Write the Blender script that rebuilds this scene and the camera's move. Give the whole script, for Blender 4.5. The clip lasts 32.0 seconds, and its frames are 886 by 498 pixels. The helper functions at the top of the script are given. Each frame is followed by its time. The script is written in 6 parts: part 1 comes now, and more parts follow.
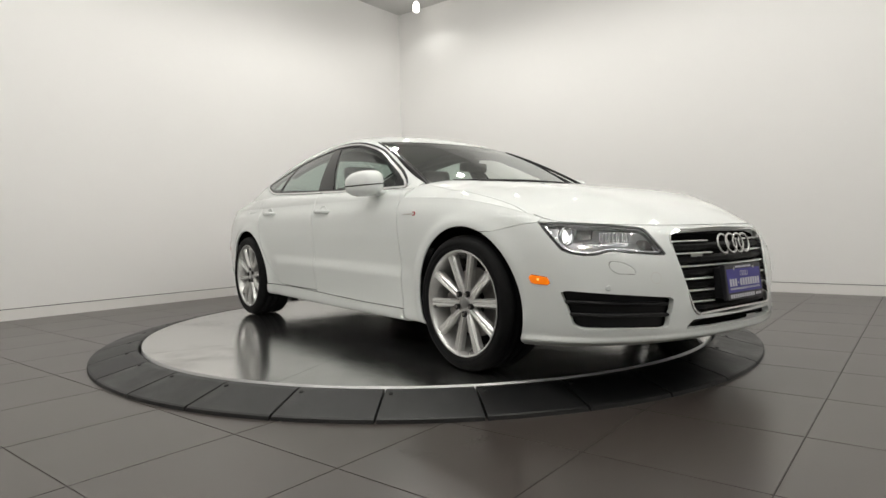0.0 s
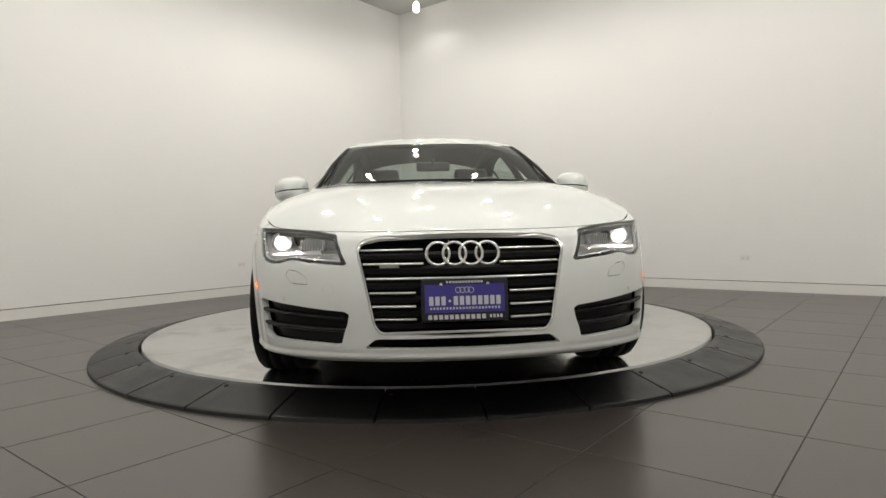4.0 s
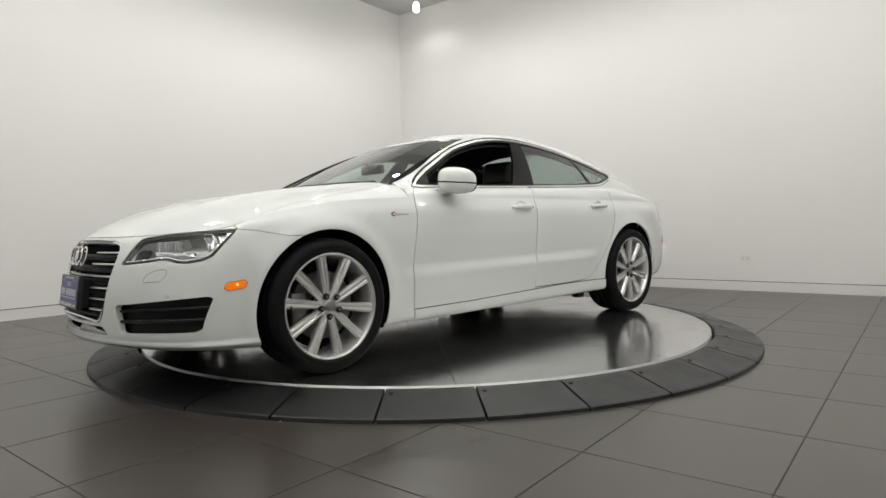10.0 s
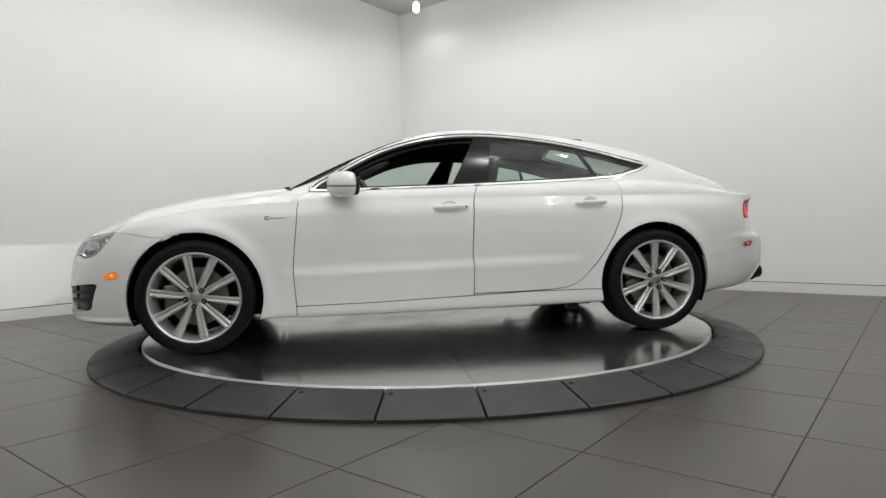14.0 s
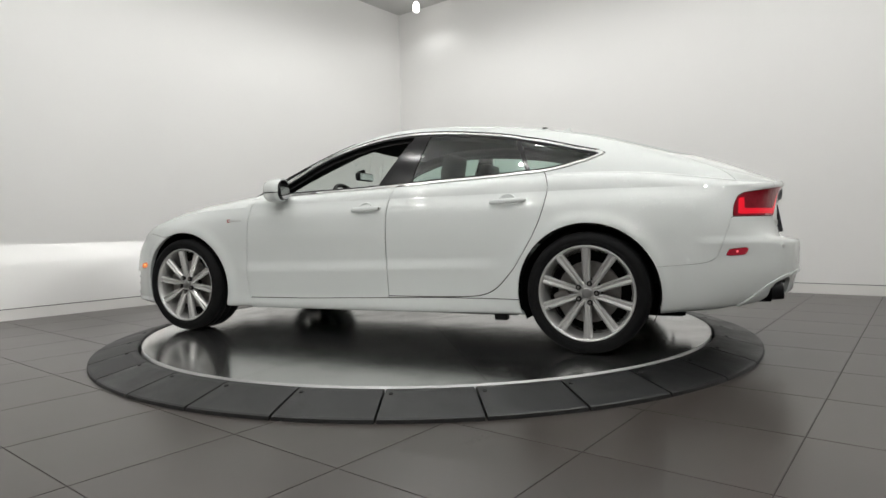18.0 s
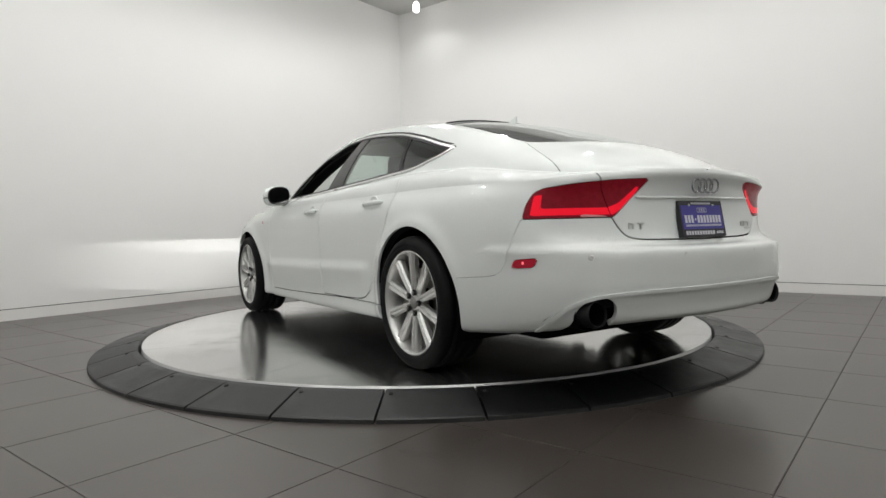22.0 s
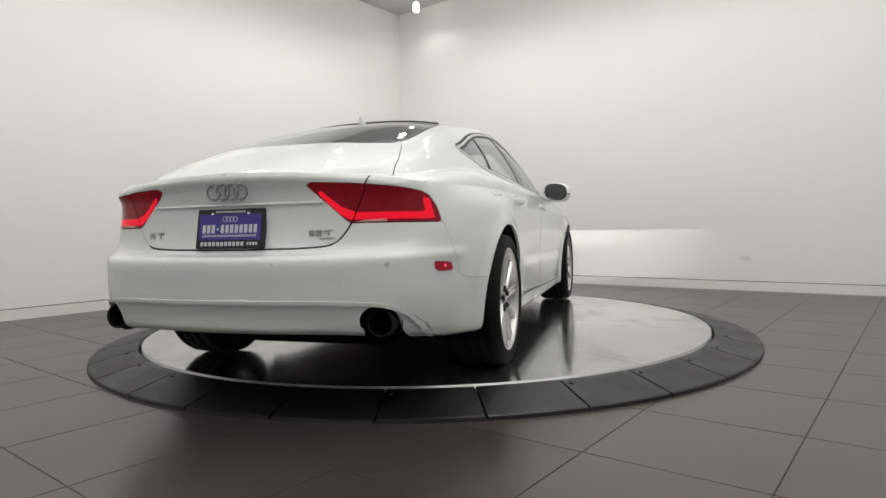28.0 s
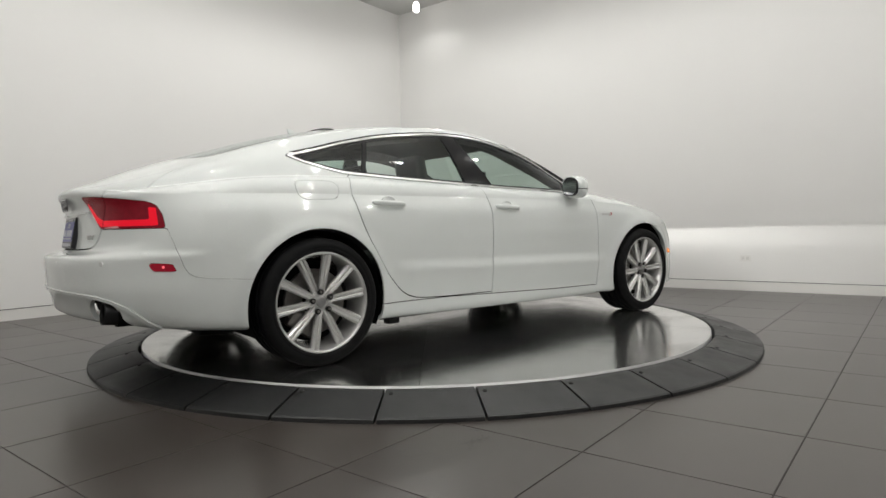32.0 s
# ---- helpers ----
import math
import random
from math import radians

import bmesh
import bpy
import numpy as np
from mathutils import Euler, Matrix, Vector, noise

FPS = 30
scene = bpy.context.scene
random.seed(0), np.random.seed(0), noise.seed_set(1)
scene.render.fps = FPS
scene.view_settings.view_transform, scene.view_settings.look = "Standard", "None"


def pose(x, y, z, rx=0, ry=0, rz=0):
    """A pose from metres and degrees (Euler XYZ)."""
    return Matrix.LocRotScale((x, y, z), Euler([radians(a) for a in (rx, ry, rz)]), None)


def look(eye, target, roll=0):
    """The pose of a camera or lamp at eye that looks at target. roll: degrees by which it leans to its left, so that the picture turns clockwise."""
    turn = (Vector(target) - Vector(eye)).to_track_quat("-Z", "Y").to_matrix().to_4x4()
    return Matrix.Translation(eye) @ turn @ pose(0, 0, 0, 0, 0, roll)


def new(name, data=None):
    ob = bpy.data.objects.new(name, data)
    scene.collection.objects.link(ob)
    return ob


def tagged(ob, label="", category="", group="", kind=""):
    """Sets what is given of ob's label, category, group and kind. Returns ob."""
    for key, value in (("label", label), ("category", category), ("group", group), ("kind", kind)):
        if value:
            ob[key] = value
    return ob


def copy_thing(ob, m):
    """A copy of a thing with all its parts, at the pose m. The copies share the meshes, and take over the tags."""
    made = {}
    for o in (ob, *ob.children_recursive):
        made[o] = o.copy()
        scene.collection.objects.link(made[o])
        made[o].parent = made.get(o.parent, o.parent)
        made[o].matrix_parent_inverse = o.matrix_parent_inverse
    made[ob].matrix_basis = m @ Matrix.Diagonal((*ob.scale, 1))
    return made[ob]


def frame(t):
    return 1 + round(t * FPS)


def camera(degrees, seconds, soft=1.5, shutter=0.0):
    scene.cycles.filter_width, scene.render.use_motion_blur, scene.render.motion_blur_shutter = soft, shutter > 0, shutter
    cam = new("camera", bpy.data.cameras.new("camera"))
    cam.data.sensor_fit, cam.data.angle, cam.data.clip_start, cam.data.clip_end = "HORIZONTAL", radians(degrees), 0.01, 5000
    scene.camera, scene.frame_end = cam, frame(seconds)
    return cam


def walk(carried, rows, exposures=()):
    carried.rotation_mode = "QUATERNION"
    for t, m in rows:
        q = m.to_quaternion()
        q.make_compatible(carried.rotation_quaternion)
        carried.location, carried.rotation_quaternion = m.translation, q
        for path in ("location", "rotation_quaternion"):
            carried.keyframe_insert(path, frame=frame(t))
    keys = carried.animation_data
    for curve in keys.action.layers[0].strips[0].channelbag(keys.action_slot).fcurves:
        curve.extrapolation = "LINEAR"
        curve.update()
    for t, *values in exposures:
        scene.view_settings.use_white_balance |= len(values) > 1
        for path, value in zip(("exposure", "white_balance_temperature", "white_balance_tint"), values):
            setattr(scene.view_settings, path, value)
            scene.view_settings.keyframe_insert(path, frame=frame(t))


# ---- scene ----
# The camera stands still before a showroom turntable; the turntable and the car on it turn once about the z axis.
cam = camera(71.65, 32.0)
EYE = (0.0, -4.7706, 0.7856)
AIM = (math.sin(radians(1.4266)) * math.cos(radians(-1.9191)), math.cos(radians(1.4266)) * math.cos(radians(-1.9191)), math.sin(radians(-1.9191)))
STAND = look(EYE, (EYE[0] + AIM[0], EYE[1] + AIM[1], EYE[2] + AIM[2]), -1.2572)
walk(cam, [(0.0, STAND), (32.0, STAND)], exposures=[(0.0, 0.05, 6650, 10), (3.0, 0.0, 6800, 10), (6.0, 0.0, 6930, 10), (9.0, 0.0, 6700, 10), (13.0, -0.04, 6400, 10), (19.0, -0.04, 6400, 10), (23.0, 0.0, 6400, 10), (28.0, 0.0, 6500, 10), (32.0, -0.13, 6520, 10)])

# ---- plan ----
DISC_TOP = 0.076        # height of the turning plate
RING_R = 2.318
CORNER = Vector((-0.39, 5.46))
WALL_TURN = 50.3        # direction of the first wall, degrees
E1 = Vector((-math.cos(radians(WALL_TURN)), -math.sin(radians(WALL_TURN))))   # along wall_1, away from the corner
E2 = Vector((math.sin(radians(WALL_TURN)), -math.cos(radians(WALL_TURN))))    # along wall_2
ROOM_1, ROOM_2, ROOM_H = 11.4, 11.0, 4.30
SPIN_0, SPIN = -53.775, -8.398   # degrees, degrees a second


def room(a, b):
    """A place in the room: a metres from the corner along wall_1, b along wall_2."""
    p = CORNER + E1 * a + E2 * b
    return p.x, p.y


# ---- light ----
world = bpy.data.worlds.new("world")
scene.world = world
world.use_nodes = True
world.node_tree.nodes["Background"].inputs[0].default_value = (0.9, 0.95, 1.0, 1)
world.node_tree.nodes["Background"].inputs[1].default_value = 0.02
LAMP_POWER = 24.2
# Only the corner lamp is in view; the rest are added for light.
ROWS = (1.85, 3.2, 4.6, 6.1, 7.7, 9.4)
LAMPS = [(0.465, 0.775)] + [(a, b) for a in ROWS for b in ROWS]


def lamp_light(a, b, z):
    """The light of one bulb; those along the walls shine down only, and strengths differ by place to even out walls and
    car.
    """
    near, far = min(a, b), max(a, b)
    down_only = near < 2.0
    x, y = room(a, b)
    data = bpy.data.lights.new("lamp_light", "SPOT" if down_only else "POINT")
    if down_only:
        data.spot_size, data.spot_blend = radians(180), 0.5
    strength = (1.0 if a + b < 12.5 else 0.7) if not down_only else (2.2 if far < 2.0 else 0.85 if far < 5.0 else 0.38)
    if near < 1.0:
        strength = 0.2
    if 2.0 < near and far < 5.0:
        strength = 0.45
    data.energy, data.shadow_soft_size, data.color = LAMP_POWER * strength, 0.045, (1.0, 0.99, 0.955)
    ob = new("lamp_light", data)
    ob.location = (x, y, z)
    return ob


# ---- materials ----
def mat(name, color, rough=0.5, metal=0.0, spread=0.0, scale=6.0, fine=60.0, bump=0.0, coat=0.0, spec=0.5, rough_spread=0.0, glow=None, glow_power=0.0, per_object=0.0, stretch=None):
    """A surface: base colour varied at two scales, roughness varied, fine relief."""
    m = bpy.data.materials.new(name)
    m.use_nodes = True
    nt = m.node_tree
    bs = nt.nodes["Principled BSDF"]
    ins = bs.inputs
    ins["Base Color"].default_value = (*color, 1)
    ins["Roughness"].default_value, ins["Metallic"].default_value = rough, metal
    ins["Specular IOR Level"].default_value = spec
    ins["Coat Weight"].default_value, ins["Coat Roughness"].default_value = coat, 0.03
    if glow:
        ins["Emission Color"].default_value, ins["Emission Strength"].default_value = (*glow, 1), glow_power
    if spread or bump or rough_spread or per_object:
        tc = nt.nodes.new("ShaderNodeTexCoord")
        src = tc.outputs["Object"]
        if stretch:
            mp = nt.nodes.new("ShaderNodeMapping")
            mp.inputs["Scale"].default_value = stretch
            nt.links.new(src, mp.inputs["Vector"])
            src = mp.outputs["Vector"]
        big, small = nt.nodes.new("ShaderNodeTexNoise"), nt.nodes.new("ShaderNodeTexNoise")
        big.inputs["Scale"].default_value, small.inputs["Scale"].default_value = scale, fine
        big.inputs["Detail"].default_value, small.inputs["Detail"].default_value = 5, 3
        for n in (big, small):
            nt.links.new(src, n.inputs["Vector"])
        both = nt.nodes.new("ShaderNodeMath")
        both.operation = "MULTIPLY_ADD"
        nt.links.new(big.outputs["Fac"], both.inputs[0])
        both.inputs[1].default_value = 0.7
        sm = nt.nodes.new("ShaderNodeMath")
        sm.operation = "MULTIPLY"
        sm.inputs[1].default_value = 0.3
        nt.links.new(small.outputs["Fac"], sm.inputs[0])
        nt.links.new(sm.outputs[0], both.inputs[2])
        fac = both.outputs[0]
        if per_object:
            info = nt.nodes.new("ShaderNodeObjectInfo")
            add = nt.nodes.new("ShaderNodeMath")
            add.operation = "MULTIPLY_ADD"
            nt.links.new(info.outputs["Random"], add.inputs[0])
            add.inputs[1].default_value = per_object
            nt.links.new(fac, add.inputs[2])
            fac = add.outputs[0]
        if spread:
            ramp = nt.nodes.new("ShaderNodeValToRGB")
            ramp.color_ramp.elements[0].position, ramp.color_ramp.elements[1].position = 0.3, 0.7 + per_object
            ramp.color_ramp.elements[0].color = (*[c * (1 - spread) for c in color], 1)
            ramp.color_ramp.elements[1].color = (*[min(1, c * (1 + spread)) for c in color], 1)
            nt.links.new(fac, ramp.inputs[0])
            nt.links.new(ramp.outputs[0], ins["Base Color"])
        if rough_spread:
            mr = nt.nodes.new("ShaderNodeMapRange")
            mr.inputs["From Min"].default_value, mr.inputs["From Max"].default_value = 0.3, 0.7
            mr.inputs["To Min"].default_value, mr.inputs["To Max"].default_value = max(0.02, rough - rough_spread), min(1, rough + rough_spread)
            nt.links.new(fac, mr.inputs["Value"])
            nt.links.new(mr.outputs[0], ins["Roughness"])
        if bump:
            bm_ = nt.nodes.new("ShaderNodeBump")
            bm_.inputs["Strength"].default_value, bm_.inputs["Distance"].default_value = bump, 0.002
            nt.links.new(small.outputs["Fac"], bm_.inputs["Height"])
            nt.links.new(bm_.outputs["Normal"], ins["Normal"])
    return m


def glass(name, color, rough=0.0, clear=1.0):
    m = bpy.data.materials.new(name)
    m.use_nodes = True
    ins = m.node_tree.nodes["Principled BSDF"].inputs
    ins["Base Color"].default_value = (*color, 1)
    ins["Transmission Weight"].default_value, ins["Roughness"].default_value, ins["IOR"].default_value = clear, rough, 1.45
    return m


WALL_PAINT = mat("wall_paint", (0.84, 0.835, 0.82), 0.55, spread=0.012, scale=0.8, fine=120, bump=0.05)
SKIRT_PAINT = mat("skirt_paint", (0.80, 0.79, 0.765), 0.45, spread=0.02, scale=3, fine=90)
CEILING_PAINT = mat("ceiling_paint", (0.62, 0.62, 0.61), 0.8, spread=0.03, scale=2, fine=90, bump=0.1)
# for the added walls out of view; this grey sets their bounce on the car
UNSEEN_WALL = mat("unseen_wall_grey", (0.42, 0.42, 0.41), 0.6, spread=0.05, scale=0.8, fine=120, bump=0.05)
TILE_MAT = mat("tile", (0.050, 0.0415, 0.0365), 0.28, spec=0.8, spread=0.07, scale=2.5, fine=220, bump=0.06, rough_spread=0.012, per_object=0.25)
GROUT = mat("grout", (0.06, 0.055, 0.05), 0.9, spread=0.15, scale=8, fine=200)
RUBBER = mat("ring_rubber", (0.0045, 0.0048, 0.0052), 0.40, spec=0.62, spread=0.35, scale=5, fine=300, bump=0.25, rough_spread=0.12, per_object=0.2)
DARK_GAP = mat("dark_gap", (0.01, 0.01, 0.01), 0.8)
WHITE_PLASTIC = mat("white_plastic", (0.80, 0.79, 0.77), 0.35)
SOCKET = mat("socket_grey", (0.70, 0.69, 0.67), 0.5)
BULB = mat("bulb_glow", (1, 0.97, 0.92), 0.4, glow=(1.0, 0.96, 0.9), glow_power=5.0)
LAMP_METAL = mat("lamp_metal", (0.55, 0.55, 0.55), 0.35, metal=0.6)


def plate_material():
    """Brushed aluminium sheet: fine scratches, smears, stains, and a random tone for each sheet in place of its brushed
    sheen.
    """
    m = mat("plate_metal", (0.66, 0.66, 0.65), 0.11, metal=0.97, spread=0.13, scale=1.3, fine=18, rough_spread=0.04, bump=0.015, per_object=0.30)
    nt = m.node_tree
    bs = nt.nodes["Principled BSDF"]
    # darker smears where tyres and water dried, in patches
    tc = nt.nodes.new("ShaderNodeTexCoord")
    smear, patch = nt.nodes.new("ShaderNodeTexNoise"), nt.nodes.new("ShaderNodeTexNoise")
    smear.inputs["Scale"].default_value, smear.inputs["Detail"].default_value, smear.inputs["Distortion"].default_value = 5.0, 9, 0.5
    patch.inputs["Scale"].default_value, patch.inputs["Detail"].default_value = 1.1, 3
    ramp = nt.nodes.new("ShaderNodeValToRGB")
    ramp.color_ramp.elements[0].position, ramp.color_ramp.elements[1].position = 0.40, 0.70
    wide = nt.nodes.new("ShaderNodeValToRGB")
    wide.color_ramp.elements[0].position, wide.color_ramp.elements[1].position = 0.40, 0.57
    both = nt.nodes.new("ShaderNodeMath")
    both.operation = "MULTIPLY"
    for n, r, slot in ((smear, ramp, 0), (patch, wide, 1)):
        nt.links.new(tc.outputs["Object"], n.inputs["Vector"])
        nt.links.new(n.outputs["Fac"], r.inputs[0])
        nt.links.new(r.outputs[0], both.inputs[slot])
    mix = nt.nodes.new("ShaderNodeMix")
    mix.data_type = "RGBA"
    old = bs.inputs["Base Color"].links[0].from_socket
    nt.links.new(both.outputs[0], mix.inputs[0])
    nt.links.new(old, mix.inputs[6])
    mix.inputs[7].default_value = (0.36, 0.36, 0.35, 1)
    grip = nt.nodes.new("ShaderNodeMath")
    grip.operation = "MULTIPLY_ADD"
    rough_old = bs.inputs["Roughness"].links[0].from_socket
    grip.inputs[1].default_value = 0.05
    nt.links.new(both.outputs[0], grip.inputs[0])
    nt.links.new(rough_old, grip.inputs[2])
    nt.links.new(grip.outputs[0], bs.inputs["Roughness"])
    nt.links.new(mix.outputs[2], bs.inputs["Base Color"])
    return m


PLATE = plate_material()


# ---- mesh helpers ----
def part(name, bm, material, parent=None, label="", smooth=False, m=None):
    me = bpy.data.meshes.new(name)
    bm.normal_update()
    bm.to_mesh(me)
    bm.free()
    me.materials.append(material)
    if smooth:
        for f in me.polygons:
            f.use_smooth = True
    ob = new(name, me)
    if parent:
        ob.parent = parent
    if m is not None:
        ob.matrix_basis = m
    if label:
        ob["label"] = label
    return ob


def mesh_ob(name, verts, faces, material, parent=None, label="", smooth=False):
    me = bpy.data.meshes.new(name)
    me.from_pydata([tuple(v) for v in verts], [], faces)
    me.materials.append(material)
    if smooth:
        me.shade_smooth()
    ob = new(name, me)
    if parent:
        ob.parent = parent
    if label:
        ob["label"] = label
    return ob


def box(bm, x0, x1, y0, y1, z0, z1, bevel=0.0, m=None):
    r = bmesh.ops.create_cube(bm, size=1.0)
    vs = r["verts"]
    for v in vs:
        v.co = Vector(((x0 + x1) / 2 + v.co.x * (x1 - x0), (y0 + y1) / 2 + v.co.y * (y1 - y0), (z0 + z1) / 2 + v.co.z * (z1 - z0)))
    if bevel:
        es = list({e for v in vs for e in v.link_edges})
        r = bmesh.ops.bevel(bm, geom=es, offset=bevel, segments=2, affect="EDGES", profile=0.6)
        vs = list({v for f in r["faces"] for v in f.verts} | {v for v in vs if v.is_valid})
    if m is not None:
        bmesh.ops.transform(bm, matrix=m, verts=[v for v in vs if v.is_valid])
    return bm


def boxed(name, x0, x1, y0, y1, z0, z1, material, parent=None, bevel=0.0, label="", m=None):
    return part(name, box(bmesh.new(), x0, x1, y0, y1, z0, z1, bevel), material, parent, label, m=m)


def lathe(bm, profile, n=48, m=None, a0=0.0, a1=2 * math.pi):
    """Turns a profile of (radius, height) about z."""
    full = abs(a1 - a0 - 2 * math.pi) < 1e-6
    cols = n if full else n + 1
    rows = []
    for r, z in profile:
        rows.append([bm.verts.new((r * math.cos(a0 + (a1 - a0) * i / n), r * math.sin(a0 + (a1 - a0) * i / n), z)) for i in range(cols)])
    for a, b in zip(rows, rows[1:]):
        for i in range(n):
            j = (i + 1) % cols
            bm.faces.new((a[i], a[j], b[j], b[i]))
    if m is not None:
        bmesh.ops.transform(bm, matrix=m, verts=[v for r in rows for v in r])
    return bm


# ---- the room ----
def slab(name, quad, z0, z1, material, label="", category=""):
    """An upright or flat block over a quad of plan points."""
    bm = bmesh.new()
    lo, hi = [bm.verts.new((x, y, z0)) for x, y in quad], [bm.verts.new((x, y, z1)) for x, y in quad]
    bm.faces.new(lo[::-1]), bm.faces.new(hi)
    for i in range(4):
        j = (i + 1) % 4
        bm.faces.new((lo[i], lo[j], hi[j], hi[i]))
    bmesh.ops.recalc_face_normals(bm, faces=bm.faces)
    return tagged(part(name, bm, material), label, category, kind="structure")


GAP_Z, GAP = 0.104, 0.008
W = 0.14
QUADS = {
    "wall_1": [room(-W, -W), room(ROOM_1 + W, -W), room(ROOM_1 + W, 0), room(-W, 0)],
    "wall_2": [room(0, 0), room(0, ROOM_2 + W), room(-W, ROOM_2 + W), room(-W, 0)],
    "wall_3": [room(ROOM_1, 0), room(ROOM_1 + W, 0), room(ROOM_1 + W, ROOM_2 + W), room(ROOM_1, ROOM_2 + W)],
    "wall_4": [room(0, ROOM_2), room(ROOM_1, ROOM_2), room(ROOM_1, ROOM_2 + W), room(0, ROOM_2 + W)],
}


for wname, quad in QUADS.items():
    if wname in ("wall_1", "wall_2"):
        slab(wname, quad, GAP_Z + GAP, ROOM_H, WALL_PAINT, "smooth off-white painted showroom wall", "wall")
    else:
        # unseen walls behind the viewpoint, added to close the room and shape its light
        slab(wname, quad, GAP_Z + GAP, ROOM_H, UNSEEN_WALL, "unseen plain grey wall added to close the showroom", "wall")
    # the recessed joint above the skirting
    cx, cy = sum(p[0] for p in quad) / 4, sum(p[1] for p in quad) / 4
    back = [((p[0] - cx) * 1.0 + cx, (p[1] - cy) * 1.0 + cy) for p in quad]
    mid = Vector(room(ROOM_1 / 2, ROOM_2 / 2))
    off = (Vector((cx, cy)) - mid)
    axis = E1 if abs(off.dot(E1)) > abs(off.dot(E2)) else E2
    push = axis * (0.02 if off.dot(axis) > 0 else -0.02)
    slab("wall_joint_" + wname[-1], [(p[0] + push.x, p[1] + push.y) for p in back], GAP_Z, GAP_Z + GAP, DARK_GAP, "dark shadow joint above the skirting", "wall joint")
    slab("baseboard_" + wname[-1], quad, 0.0, GAP_Z, SKIRT_PAINT, "white flush skirting board below a dark joint", "baseboard")

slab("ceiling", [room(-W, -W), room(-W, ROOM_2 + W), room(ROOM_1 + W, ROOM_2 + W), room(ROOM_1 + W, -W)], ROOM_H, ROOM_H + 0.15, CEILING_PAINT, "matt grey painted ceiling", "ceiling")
floor = slab("floor", [room(-W, -W), room(-W, ROOM_2 + W), room(ROOM_1 + W, ROOM_2 + W), room(ROOM_1 + W, -W)], -0.2, -0.003, GROUT, "dark grout bed under grey floor tiles", "floor")

# wall sockets
def wall_socket(x, y, turn, z):
    root = new("wall_socket")
    part("cover", box(bmesh.new(), -0.058, 0.058, -0.006, 0.0, -0.036, 0.036, 0.003), WHITE_PLASTIC, root)
    for sx in (-0.024, 0.024):
        part("outlet", box(bmesh.new(), sx - 0.015, sx + 0.015, -0.0075, -0.005, -0.017, 0.017, 0.001), SOCKET, root)
    root.matrix_basis = pose(x, y, z, 0, 0, turn)
    tagged(root, "white plastic double wall socket near the floor", "wall socket", "wall sockets")
    return root


wall_socket(-2.371, 3.074, WALL_TURN, 0.38)
def wall_stop(x, y, turn, z):
    ob = part("wall_stop", lathe(bmesh.new(), [(0.0005, 0.02), (0.016, 0.018), (0.02, 0.01), (0.012, 0.0), (0.012, -0.003)], 16, pose(0, 0, 0, 90)), DARK_GAP, smooth=True)
    ob.matrix_basis = pose(x, y, z, 0, 0, turn)
    return tagged(ob, "small round black door stop on the white wall", "door stop")


wall_stop(-2.112, 3.385, WALL_TURN, 0.40)
wall_socket(3.619, 2.132, WALL_TURN - 90, 0.372)


# ---- the turntable ----
def ramp_ring():
    root = new("turntable_ring")
    n = 32
    step = 2 * math.pi / n
    prof = [(2.036, 0.0), (2.036, 0.064), (2.041, 0.0715), (2.055, 0.0735), (2.08, 0.0715), (2.305, 0.021), (2.315, 0.016), (RING_R, 0.0)]
    gap = 0.0024
    first = None
    for k in range(n):
        a = radians(-84.45) + step * k
        if first is None:
            bm = bmesh.new()
            lathe(bm, prof, 6, None, gap, step - gap)
            for end in (0, 6):
                ring = sorted([v for v in bm.verts if abs(math.atan2(v.co.y, v.co.x) - (gap if end == 0 else step - gap)) < 1e-5], key=lambda v: prof.index(min(prof, key=lambda q: abs(q[0] - math.hypot(v.co.x, v.co.y)) + abs(q[1] - v.co.z))))
                bm.faces.new(ring if end else ring[::-1])
            first = part("ramp_segment", bm, RUBBER, root)
            first.rotation_euler.z = a
            bs = bmesh.new()
            bmesh.ops.create_cone(bs, cap_ends=True, segments=10, radius1=0.011, radius2=0.009, depth=0.004)
            screw = part("screw", bs, DARK_GAP, first)
            screw.location = (2.105 * math.cos(0.016), 2.105 * math.sin(0.016), 0.0675)
            screw.rotation_euler = (0, radians(13), 0)
        else:
            seg = new("ramp_segment", first.data)
            seg.parent = root
            seg.rotation_euler.z = a
            s2 = new("screw", screw.data)
            s2.parent = seg
            s2.location, s2.rotation_euler = screw.location, screw.rotation_euler
    tagged(root, "black rubber ramp ring of wedge segments round the turntable", "turntable ring")
    return root


